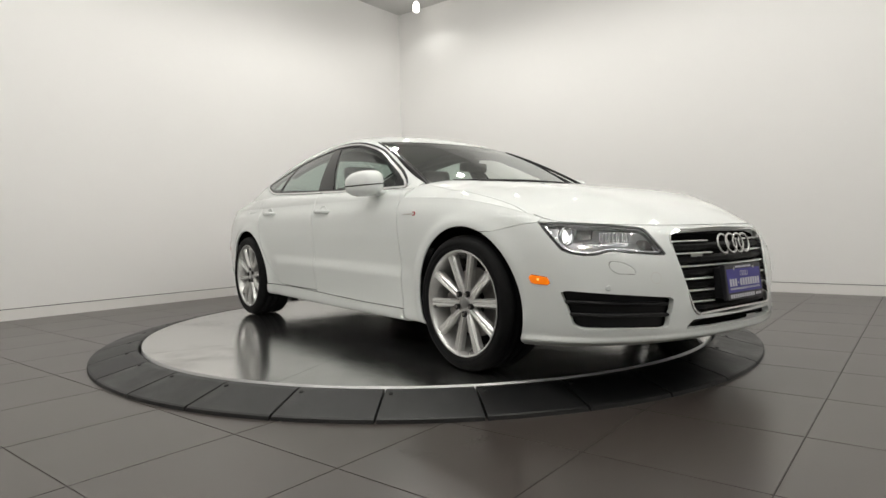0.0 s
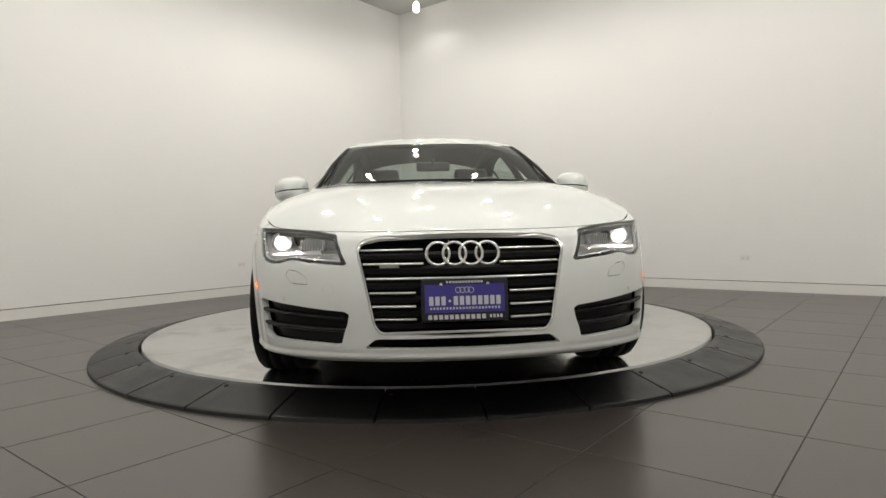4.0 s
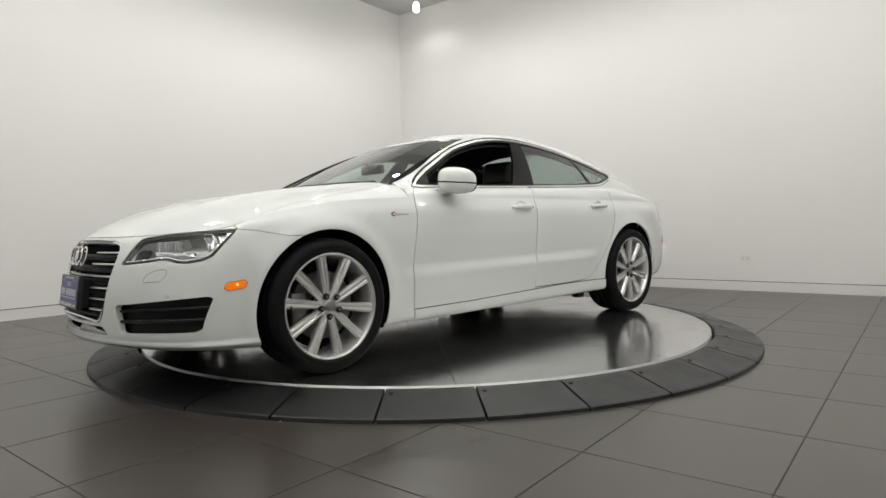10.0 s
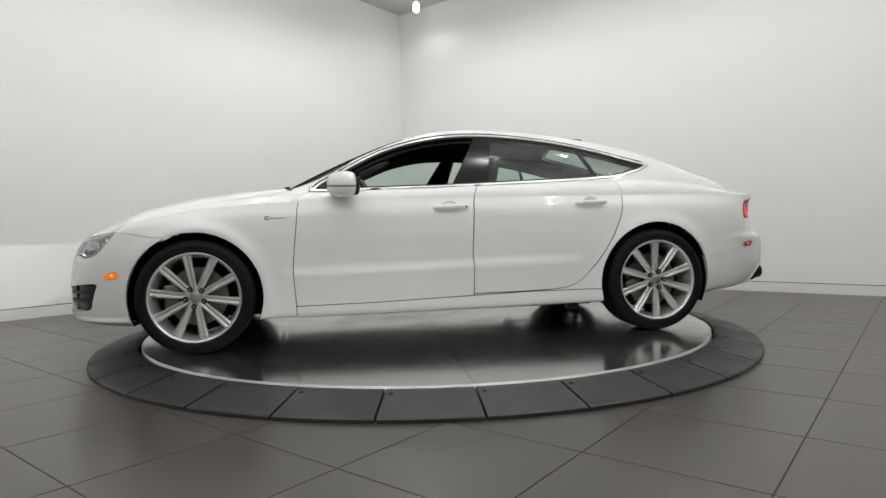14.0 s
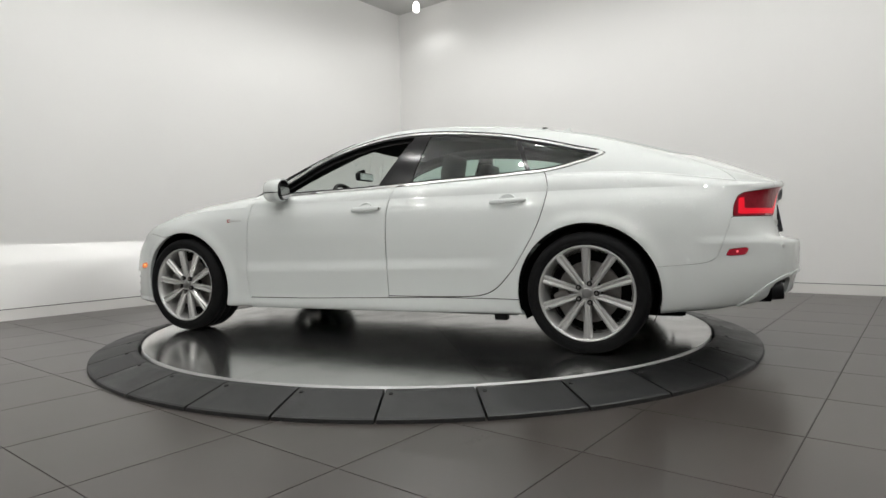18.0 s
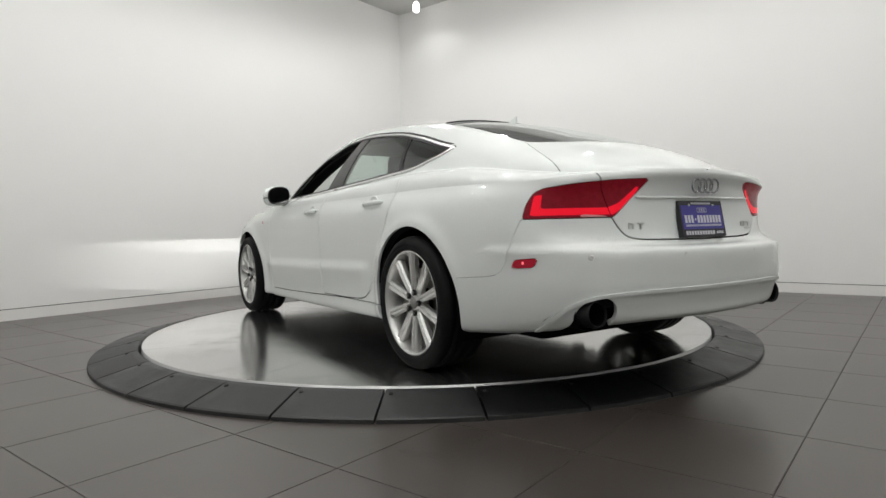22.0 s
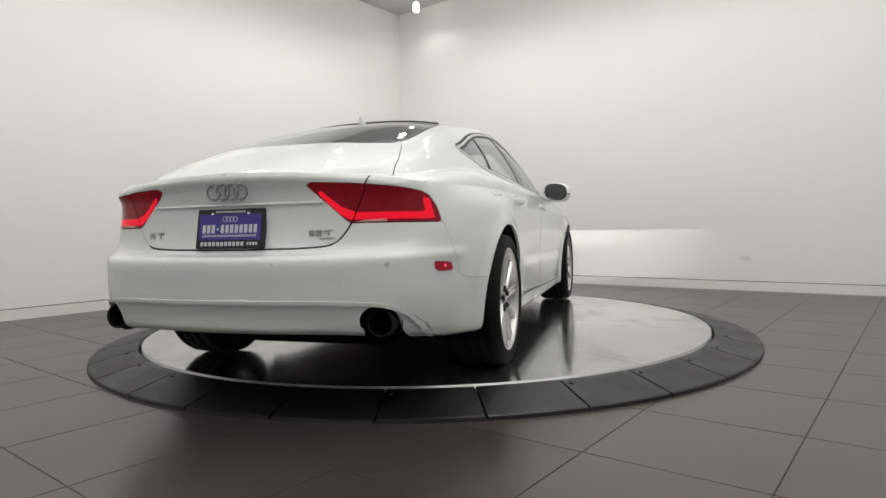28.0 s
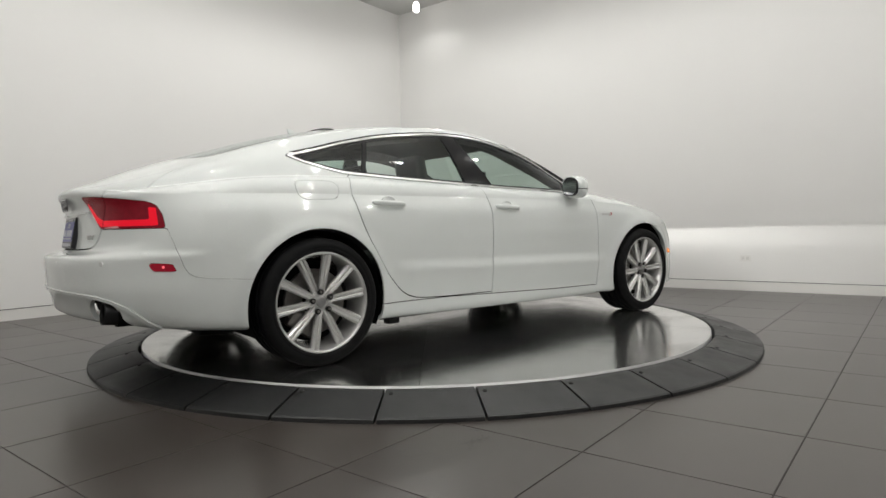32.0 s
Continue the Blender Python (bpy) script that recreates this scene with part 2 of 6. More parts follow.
def turning_plate():
    root = new("turntable_plate")
    part("rim", lathe(bmesh.new(), [(2.0145, DISC_TOP - 0.075), (2.0145, DISC_TOP - 0.0005), (2.0155, DISC_TOP + 0.0003), (2.0178, DISC_TOP - 0.0005), (2.0185, DISC_TOP - 0.075)], 160), LAMP_METAL, root, "thin bright metal rim", smooth=True)
    # six sheets of unequal width that meet in fine seams
    seams = [51.0, 87.0, 122.5, 231.0, 267.0, 302.5, 411.0]
    for d0, d1 in zip(seams, seams[1:]):
        bm = bmesh.new()
        a0, a1, g = radians(d0), radians(d1), 0.0013
        mid, half = (a0 + a1) / 2, (a1 - a0) / 2
        d = g / math.sin(half)
        pts = [(d * math.cos(mid), d * math.sin(mid))]
        e = math.asin(g / 2.0142)
        n = 48
        for i in range(n + 1):
            q = a0 + e + (a1 - a0 - 2 * e) * i / n
            pts.append((2.0142 * math.cos(q), 2.0142 * math.sin(q)))
        top = [bm.verts.new((x, y, DISC_TOP)) for x, y in pts]
        bot = [bm.verts.new((x, y, DISC_TOP - 0.004)) for x, y in pts]
        for i in range(1, len(pts) - 1):
            bm.faces.new((top[0], top[i], top[i + 1]))
            bm.faces.new((bot[0], bot[i + 1], bot[i]))
        for i in range(len(pts)):
            j = (i + 1) % len(pts)
            bm.faces.new((bot[i], bot[j], top[j], top[i]))
        part("plate_sheet", bm, PLATE, root)
    part("plate_base", lathe(bmesh.new(), [(0.0001, DISC_TOP - 0.006), (2.008, DISC_TOP - 0.006), (2.008, 0.003), (0.0001, 0.003)], 96), DARK_GAP, root)
    tagged(root, "round polished aluminium turntable plate with stained sheets", "turntable")
    return root


ring = ramp_ring()
plate = turning_plate()

# ---- the car: body surfaces ----
# Car space: x forward from the middle of the wheelbase, y to its left side, z up from the plate.
CAR_X, CAR_Y = 0.0644, 0.0246     # the car's middle, off the turntable's axis
WHEEL_X, WHEEL_R = 1.457, 0.339


def curve(xs, ys):
    """A smooth curve through given places: cubic pieces with slopes that do not overshoot."""
    xs, ys = np.array(xs, float), np.array(ys, float)
    if xs[0] > xs[-1]:
        xs, ys = xs[::-1], ys[::-1]
    h = np.diff(xs)
    d = np.diff(ys) / h
    m = np.zeros(len(xs))
    m[0], m[-1] = d[0], d[-1]
    for i in range(1, len(xs) - 1):
        m[i] = 0 if d[i - 1] * d[i] < -1e-9 else (d[i - 1] * h[i] + d[i] * h[i - 1]) / (h[i - 1] + h[i])

    def f(x):
        x = np.asarray(x, float)
        i = np.clip(np.searchsorted(xs, x) - 1, 0, len(h) - 1)
        t = np.clip((x - xs[i]) / h[i], -0.5, 1.5)
        a, b = ys[i], ys[i + 1]
        return (2 * t ** 3 - 3 * t ** 2 + 1) * a + (t ** 3 - 2 * t ** 2 + t) * h[i] * m[i] + (3 * t ** 2 - 2 * t ** 3) * b + (t ** 3 - t ** 2) * h[i] * m[i + 1]
    return f


# The lower body: lines along the car, one above the other.
# Each line runs from the front's middle round the flank to the rear's middle: (x, y, z).
UNDER_LINE = [(2.31, 0, 0.188), (2.29, 0.25, 0.188), (2.25, 0.42, 0.188), (2.17, 0.62, 0.188), (2.02, 0.77, 0.183), (1.85, 0.84, 0.178), (1.457, 0.87, 0.175), (1.05, 0.84, 0.185), (0.4, 0.84, 0.19), (-0.3, 0.84, 0.195), (-1, 0.85, 0.205), (-1.457, 0.87, 0.215), (-1.87, 0.84, 0.235), (-2.2, 0.75, 0.265), (-2.4, 0.6, 0.295), (-2.47, 0.4, 0.305), (-2.5, 0.2, 0.305), (-2.51, 0, 0.305)]
SKIRT_LINE = [(2.365, 0, 0.222), (2.345, 0.25, 0.222), (2.302, 0.42, 0.222), (2.215, 0.63, 0.222), (2.075, 0.79, 0.215), (1.88, 0.868, 0.207), (1.457, 0.9, 0.205), (1.05, 0.892, 0.205), (0.4, 0.892, 0.21), (-0.3, 0.892, 0.215), (-1, 0.894, 0.225), (-1.457, 0.9, 0.235), (-1.87, 0.872, 0.255), (-2.2, 0.785, 0.285), (-2.42, 0.62, 0.315), (-2.495, 0.41, 0.325), (-2.525, 0.2, 0.325), (-2.535, 0, 0.325)]
LIP_LINE = [(2.372, 0, 0.3), (2.352, 0.25, 0.3), (2.31, 0.42, 0.3), (2.225, 0.635, 0.3), (2.08, 0.805, 0.3), (1.88, 0.883, 0.3), (1.457, 0.918, 0.3), (1.05, 0.902, 0.3), (0.4, 0.9, 0.3), (-0.3, 0.9, 0.3), (-1, 0.905, 0.3), (-1.457, 0.92, 0.3), (-1.87, 0.888, 0.32), (-2.215, 0.805, 0.34), (-2.437, 0.63, 0.36), (-2.505, 0.42, 0.37), (-2.535, 0.2, 0.37), (-2.545, 0, 0.37)]
CREASE_LINE = [(2.362, 0, 0.45), (2.345, 0.25, 0.45), (2.305, 0.42, 0.45), (2.22, 0.64, 0.45), (2.07, 0.815, 0.45), (1.88, 0.892, 0.45), (1.457, 0.93, 0.45), (1.05, 0.912, 0.45), (0.4, 0.905, 0.45), (-0.3, 0.906, 0.45), (-1, 0.916, 0.45), (-1.457, 0.934, 0.45), (-1.87, 0.9, 0.45), (-2.225, 0.818, 0.45), (-2.455, 0.64, 0.47), (-2.525, 0.42, 0.47), (-2.555, 0.2, 0.47), (-2.565, 0, 0.47)]
BUMPER_LINE = [(2.335, 0, 0.58), (2.32, 0.25, 0.58), (2.28, 0.42, 0.58), (2.195, 0.64, 0.58), (2.045, 0.815, 0.58), (1.88, 0.893, 0.58), (1.457, 0.938, 0.58), (1.05, 0.922, 0.58), (0.4, 0.915, 0.58), (-0.3, 0.918, 0.58), (-1, 0.928, 0.58), (-1.457, 0.94, 0.58), (-1.87, 0.905, 0.58), (-2.215, 0.82, 0.58), (-2.44, 0.64, 0.6), (-2.515, 0.42, 0.6), (-2.545, 0.2, 0.6), (-2.555, 0, 0.6)]
WAIST_LINE = [(2.3, 0, 0.655), (2.285, 0.25, 0.655), (2.25, 0.42, 0.655), (2.14, 0.64, 0.655), (1.995, 0.815, 0.665), (1.87, 0.885, 0.68), (1.457, 0.938, 0.7), (1.05, 0.928, 0.7), (0.4, 0.925, 0.7), (-0.3, 0.926, 0.7), (-1, 0.932, 0.7), (-1.457, 0.937, 0.7), (-1.87, 0.902, 0.7), (-2.195, 0.818, 0.7), (-2.36, 0.64, 0.66), (-2.428, 0.42, 0.645), (-2.455, 0.2, 0.642), (-2.463, 0, 0.64)]
BROW_LINE = [(2.278, 0, 0.683), (2.263, 0.25, 0.683), (2.228, 0.42, 0.684), (2.11, 0.635, 0.69), (1.965, 0.81, 0.705), (1.86, 0.872, 0.735), (1.457, 0.925, 0.785), (1.05, 0.921, 0.8), (0.4, 0.92, 0.81), (-0.3, 0.921, 0.815), (-1, 0.922, 0.815), (-1.457, 0.919, 0.82), (-1.87, 0.884, 0.82), (-2.185, 0.8, 0.81), (-2.345, 0.64, 0.8), (-2.415, 0.42, 0.8), (-2.437, 0.2, 0.8), (-2.443, 0, 0.8)]
EDGE_LINE = [(2.262, 0, 0.7), (2.247, 0.25, 0.7), (2.205, 0.42, 0.702), (2.078, 0.62, 0.712), (1.935, 0.79, 0.73), (1.84, 0.845, 0.768), (1.457, 0.888, 0.85), (1.05, 0.888, 0.882), (0.4, 0.887, 0.897), (-0.3, 0.886, 0.903), (-1, 0.882, 0.905), (-1.457, 0.872, 0.908), (-1.87, 0.835, 0.905), (-2.17, 0.778, 0.900), (-2.35, 0.652, 0.915), (-2.432, 0.42, 0.935), (-2.47, 0.2, 0.946), (-2.482, 0, 0.949)]
LEVELS = [UNDER_LINE, SKIRT_LINE, LIP_LINE, CREASE_LINE, BUMPER_LINE, WAIST_LINE, BROW_LINE, EDGE_LINE]


def spaced(knots, n):
    """n places along a run of knots, with about even spacing."""
    d = np.concatenate([[0], np.cumsum(np.linalg.norm(np.diff(knots, axis=0), axis=1))])
    return d, np.linspace(0, d[-1], n)


def softened(f, lo, hi, width):
    """The same curve with its bends rounded over a width."""
    xs = np.linspace(lo, hi, 700)
    ys = np.asarray(f(xs), float)
    k = max(1, int(3 * width / (xs[1] - xs[0])))
    w_ = np.exp(-0.5 * (np.arange(-k, k + 1) * (xs[1] - xs[0]) / width) ** 2)
    padded = np.concatenate([2 * ys[0] - ys[k:0:-1], ys, 2 * ys[-1] - ys[-2:-k - 2:-1]])
    return lambda x: np.interp(x, xs, np.convolve(padded, w_ / w_.sum(), "valid"))


def lower_surface(nu=340, nv=78):
    s = np.array(LEVELS).transpose(1, 0, 2)
    ref, us = spaced(s[:, 3], nu)
    levels = np.stack([[curve(ref, s[:, k, c])(us) for c in range(3)] for k in range(s.shape[1])])   # level, axis, u
    k, w_ = 6, np.exp(-0.5 * (np.arange(-6, 7) / 2.2) ** 2)
    for lv in levels:
        for c, sign in ((0, 1), (1, -1), (2, 1)):
            row = np.concatenate([sign * lv[c][k:0:-1], lv[c], sign * lv[c][-2:-k - 2:-1]])
            lv[c] = np.convolve(row, w_ / w_.sum(), "valid")
    ks = np.arange(s.shape[1], dtype=float)
    vs = np.linspace(0, ks[-1], nv)
    out = np.stack([np.stack([curve(ks, levels[:, c, i])(vs) for c in range(3)], 1) for i in range(nu)])   # u, v, axis
    x, y, z = out[..., 0], out[..., 1], out[..., 2]
    flank = np.clip((2.0 - np.abs(x)) / 0.2, 0, 1) * np.clip((y - 0.6) / 0.15, 0, 1)
    # wheel arch lips
    for wx in (WHEEL_X, -WHEEL_X):
        r = np.hypot(x - wx, z - 0.335)
        y = y + flank * 0.014 * np.exp(-((r - 0.40) / 0.045) ** 2)
    # the crease low on the doors
    line = 0.435 + 0.018 * (0.9 - x)
    between = np.clip((1.0 - x) / 0.15, 0, 1) * np.clip((x + 1.0) / 0.15, 0, 1)
    d = z - line
    y = y + flank * between * 0.016 * np.where(d > 0, np.clip(1 - d / 0.075, 0, 1) ** 2 * (1 + 2 * np.clip(d / 0.075, 0, 1)), np.clip(1 + d / 0.16, 0, 1))
    # the crease along the rear bumper and the flared lip under the nose
    rear = np.clip((-2.0 - x) / 0.12, 0, 1)
    d = z - 0.607
    push = rear * 0.010 * np.where(d > 0, np.clip(1 - d / 0.03, 0, 1), np.clip(1 + d / 0.11, 0, 1) ** 2)
    front = np.clip((x - 1.78) / 0.1, 0, 1)
    push = push + front * 0.014 * np.clip(1 - np.abs(z - 0.207) / 0.024, 0, 1)
    # the lip along the tail's upper edge
    d = z[:, -1:] - z
    push = push + np.clip((-2.24 - x) / 0.1, 0, 1) * 0.017 * np.where(d < 0.03, np.sqrt(np.clip(d / 0.03, 0, 1)), np.clip(1 - (d - 0.03) / 0.05, 0, 1) ** 2)
    ox, oy = np.where(x < 0, x + 1.75, x - 1.7), y * 0.8
    L = np.hypot(ox, oy) + 1e-9
    out[..., 0], y = x + push * ox / L, y + push * oy / L
    out[..., 1] = y
    return out


LOW = lower_surface()
TOP_ROW = LOW[::-1, -1]     # where the flank turns over into hood, shoulder and tail, from the rear to the front


def edge_at(x):
    return np.interp(x, TOP_ROW[:, 0], TOP_ROW[:, 1]), np.interp(x, TOP_ROW[:, 0], TOP_ROW[:, 2])


HOOD_Z = curve([2.262, 2.2, 2.1, 2.0, 1.86, 1.7, 1.55, 1.39, 1.23, 1.06, 0.8, 0.6], [0.700, 0.742, 0.795, 0.834, 0.876, 0.912, 0.937, 0.957, 0.973, 0.987, 1.0, 1.005])
ROOF_Z = curve([1.1, 1.0, 0.8, 0.6, 0.4, 0.2, 0.05, -0.1, -0.3, -0.5, -0.75, -1.0, -1.25, -1.5, -1.75, -2.0, -2.2, -2.36, -2.482],
               [0.950, 0.998, 1.090, 1.178, 1.263, 1.343, 1.391, 1.415, 1.425, 1.424, 1.407, 1.377, 1.337, 1.280, 1.206, 1.128, 1.060, 0.992, 0.949])
RAIL_Y = curve([1.1, 0.9, 0.6, 0.3, 0.1, -0.3, -0.7, -1.1, -1.5, -1.9, -2.1, -2.3, -2.482], [0.79, 0.745, 0.69, 0.63, 0.595, 0.575, 0.57, 0.575, 0.585, 0.58, 0.56, 0.45, 0.05])
RAIL_Z = curve([1.1, 0.9, 0.75, 0.6, 0.45, 0.3, 0.15, 0.0, -0.3, -0.5, -0.75, -1.0, -1.25, -1.5, -1.75, -2.0, -2.2, -2.36, -2.482],
               [0.855, 0.965, 1.046, 1.123, 1.194, 1.260, 1.315, 1.352, 1.376, 1.372, 1.352, 1.318, 1.277, 1.219, 1.143, 1.060, 0.998, 0.956, 0.949])
BELT_Y = curve([1.1, 0.8, 0.4, -0.3, -0.8, -1.2, -1.5, -1.8, -2.1, -2.3, -2.482], [0.81, 0.80, 0.81, 0.81, 0.805, 0.79, 0.77, 0.735, 0.67, 0.55, 0.08])
BELT_Z = curve([1.1, 0.8, 0.4, -0.3, -0.8, -1.2, -1.5, -1.8, -2.1, -2.3, -2.482], [0.94, 0.950, 0.964, 0.985, 0.998, 1.010, 1.006, 0.990, 0.950, 0.930, 0.949])


HOOD_Z = softened(HOOD_Z, 0.6, 2.262, 0.06)
ROOF_Z, RAIL_Y, RAIL_Z = (softened(f, -2.482, 1.1, 0.07) for f in (ROOF_Z, RAIL_Y, RAIL_Z))
BELT_Y, BELT_Z = (softened(f, -2.482, 1.1, 0.08) for f in (BELT_Y, BELT_Z))


def hood_surface(nx=110, ny=48):
    xs = np.linspace(0.62, 2.2615, nx)
    out = np.zeros((nx, ny, 3))
    for i, x in enumerate(xs):
        ye, ze = edge_at(x)
        zc = float(HOOD_Z(x))
        p = np.interp(x, [0.8, 1.2, 1.9, 2.26], [9.0, 5.0, 3.2, 2.6])
        t = np.linspace(0, 1, ny) ** 0.75
        y = ye * t
        z = zc - (zc - ze) * t ** p
        # two soft ridges that run from the grille's corners to the screen
        yr = np.interp(x, [0.8, 2.2], [0.62, 0.40])
        z = z + 0.004 * np.exp(-((y - yr) / 0.07) ** 2) * np.clip((2.2 - x) / 0.3, 0, 1) * np.clip((ye - y) / 0.2, 0, 1)
        out[i] = np.stack([np.full(ny, x), y, z], 1)
    return out


def cabin_surface(nx=190, n1=10, n2=26, n3=26):
    xs = np.concatenate([np.linspace(1.06, -2.2, nx - 24), np.linspace(-2.2, -2.481, 25)[1:]])
    rows = []
    for x in xs:
        ye, ze = (float(v) for v in edge_at(x))
        yb, zb, yr, zr, zc = (float(f(x)) for f in (BELT_Y, BELT_Z, RAIL_Y, RAIL_Z, ROOF_Z))
        k = np.clip((x + 2.482) / 0.5, 0, 1)
        yb, yr = min(yb, ye * 0.93), min(yr, ye * 0.75)
        t = np.linspace(0, 1, n1 + 1)[:-1]
        cy, cz = ye - 0.012, zb - 0.012
        a = np.stack([(1 - t) ** 2 * ye + 2 * t * (1 - t) * cy + t ** 2 * yb, (1 - t) ** 2 * ze + 2 * t * (1 - t) * cz + t ** 2 * zb], 1)
        t = np.linspace(0, 1, n2 + 1)[:-1]
        bow = 0.022 * np.sin(np.pi * t) * k
        L = np.hypot(zr - zb, yb - yr) + 1e-6
        b = np.stack([yb + (yr - yb) * t + bow * (zr - zb) / L, zb + (zr - zb) * t + bow * (yb - yr) / L], 1)
        t = np.linspace(0, 1, n3)
        y = yr * (1 - t)
        pw = np.interp(x, [-2.2, -1.0, 0.0, 0.6], [2.6, 2.4, 2.4, 2.0])
        c = np.stack([y, zc - (zc - zr) * (1 - t) ** pw], 1)
        sec = np.concatenate([a, b, c])
        rows.append(np.concatenate([np.full((len(sec), 1), x), sec], 1))
    return np.array(rows)
# ---- cutting the surfaces into panels ----
def sheet(g):
    n, m = g.shape[:2]
    return g.reshape(-1, 3), [(i * m + j, (i + 1) * m + j, (i + 1) * m + j + 1, i * m + j + 1) for i in range(n - 1) for j in range(m - 1)]


def keep(piece, f, over=0.0):
    """The part of a piece on which f is more than over, cut clean along the line."""
    V, F = piece
    if not len(F):
        return piece
    d = np.asarray(f(V), float) - over
    pos = d > 0
    out, verts, made = [], [tuple(v) for v in V], {}
    for face in F:
        s = [pos[i] for i in face]
        if all(s):
            out.append(face)
        elif any(s):
            poly = []
            for a, b in zip(face, face[1:] + face[:1]):
                if pos[a]:
                    poly.append(a)
                if pos[a] != pos[b]:
                    key = (min(a, b), max(a, b))
                    if key not in made:
                        t = d[a] / (d[a] - d[b])
                        made[key] = len(verts)
                        verts.append(tuple(V[a] + (V[b] - V[a]) * t))
                    poly.append(made[key])
            if len(poly) > 2:
                out.append(tuple(poly))
    used = sorted({i for f_ in out for i in f_})
    back = {o: n for n, o in enumerate(used)}
    return np.array([verts[i] for i in used]).reshape(-1, 3), [tuple(back[i] for i in f_) for f_ in out]


def split(piece, f, gap=0.004):
    return keep(piece, f, gap / 2), keep(piece, lambda v: -f(v), gap / 2)


def inside(poly, u, v, ok=None):
    """A signed distance to an outline, more than 0 within, in two directions of space given as vectors or axis letters; ok limits where it holds."""
    P = np.array(poly, float)
    axes = [np.array({"x": (1, 0, 0), "y": (0, 1, 0), "z": (0, 0, 1)}[a] if isinstance(a, str) else a, float) for a in (u, v)]

    def f(V):
        q = np.stack([V @ axes[0], V @ axes[1]], 1)
        best = np.full(len(q), 1e9)
        odd = np.zeros(len(q), bool)
        for a, b in zip(P, np.roll(P, -1, 0)):
            e = b - a
            t = np.clip(((q - a) @ e) / max(e @ e, 1e-12), 0, 1)
            best = np.minimum(best, np.linalg.norm(q - a - t[:, None] * e, axis=1))
            hit = (a[1] > q[:, 1]) != (b[1] > q[:, 1])
            with np.errstate(divide="ignore", invalid="ignore"):
                xx = a[0] + (q[:, 1] - a[1]) * e[0] / e[1]
            odd ^= hit & (q[:, 0] < xx)
        d = np.where(odd, best, -best)
        return d if ok is None else np.where(ok(V), d, -1.0)
    return f


def rounded(poly, r, n=4):
    """An outline with its corners rounded."""
    P = [np.array(p, float) for p in poly]
    out = []
    for i, p in enumerate(P):
        a, b = P[i - 1] - p, P[(i + 1) % len(P)] - p
        k = min(r, np.linalg.norm(a) * 0.45, np.linalg.norm(b) * 0.45)
        s, e = p + a / np.linalg.norm(a) * k, p + b / np.linalg.norm(b) * k
        out += [tuple((1 - t) ** 2 * s + 2 * t * (1 - t) * p + t * t * e) for t in np.linspace(0, 1, n)]
    return out


def mirrored(piece):
    V, F = piece
    return V * np.array([1, -1, 1]), [tuple(f[::-1]) for f in F]


def joined(*pieces):
    V, F = [], []
    for v, f in pieces:
        k = len(V)
        V += [tuple(q) for q in v]
        F += [tuple(i + k for i in g) for g in f]
    seen, back, keepv = {}, [], []
    for q in V:
        key = (round(q[0] * 4000), round(q[1] * 4000), round(q[2] * 4000))
        if key not in seen:
            seen[key] = len(keepv)
            keepv.append(q)
        back.append(seen[key])
    G = []
    for f in F:
        g = []
        for i in f:
            if not g or back[i] != g[-1]:
                g.append(back[i])
        if len(g) > 2 and g[0] == g[-1]:
            g.pop()
        if len(set(g)) == len(g) and len(g) > 2:
            G.append(tuple(g))
    return np.array(keepv).reshape(-1, 3), G


def normals(piece):
    V, F = piece
    N = np.zeros((len(V), 3))
    for f in F:
        a, b, c = V[f[0]], V[f[len(f) // 3]], V[f[2 * len(f) // 3]]
        n = np.cross(V[f[1]] - a, V[f[-1]] - a)
        n = np.cross(V[f[2]] - V[f[0]], V[f[-1]] - V[f[1]]) if len(f) > 3 else n
        for i in f:
            N[i] += n
    L = np.linalg.norm(N, axis=1)
    return N / np.maximum(L, 1e-12)[:, None]


def shifted(piece, d):
    """The piece moved along its own normals."""
    return piece[0] + normals(piece) * d, piece[1]


def rimmed(piece, depth):
    """Turns the piece's free edges inward, so that it has thickness."""
    V, F = piece
    N = normals(piece)
    count = {}
    for f in F:
        for a, b in zip(f, f[1:] + f[:1]):
            count[(a, b)] = count.get((a, b), 0) + 1
    free = [e for e in count if (e[1], e[0]) not in count]
    ends = {i for e in free for i in e}
    A, B = TOP_ROW[:-1], TOP_ROW[1:]
    AB = B - A
    L2 = (AB * AB).sum(1) + 1e-12

    def on_fold(i):
        q = np.array([V[i][0], abs(V[i][1]), V[i][2]])
        t = np.clip(((q - A) * AB).sum(1) / L2, 0, 1)
        return np.linalg.norm(A + AB * t[:, None] - q, axis=1).min() < 0.0015
    fold = {i for i in ends if on_fold(i)}
    free = [e for e in free if not (e[0] in fold and e[1] in fold)]
    W_, G, top, low = [tuple(v) for v in V], list(F), {}, {}
    for a, b in free:
        for i in (a, b):
            if i not in top:
                top[i] = len(W_)
                W_.append(tuple(V[i]))
                low[i] = len(W_)
                W_.append(tuple(V[i] - N[i] * depth))
        G.append((top[b], top[a], low[a], low[b]))
    return W_, G


CAR_OFF = np.array([CAR_X, CAR_Y, 0.0])


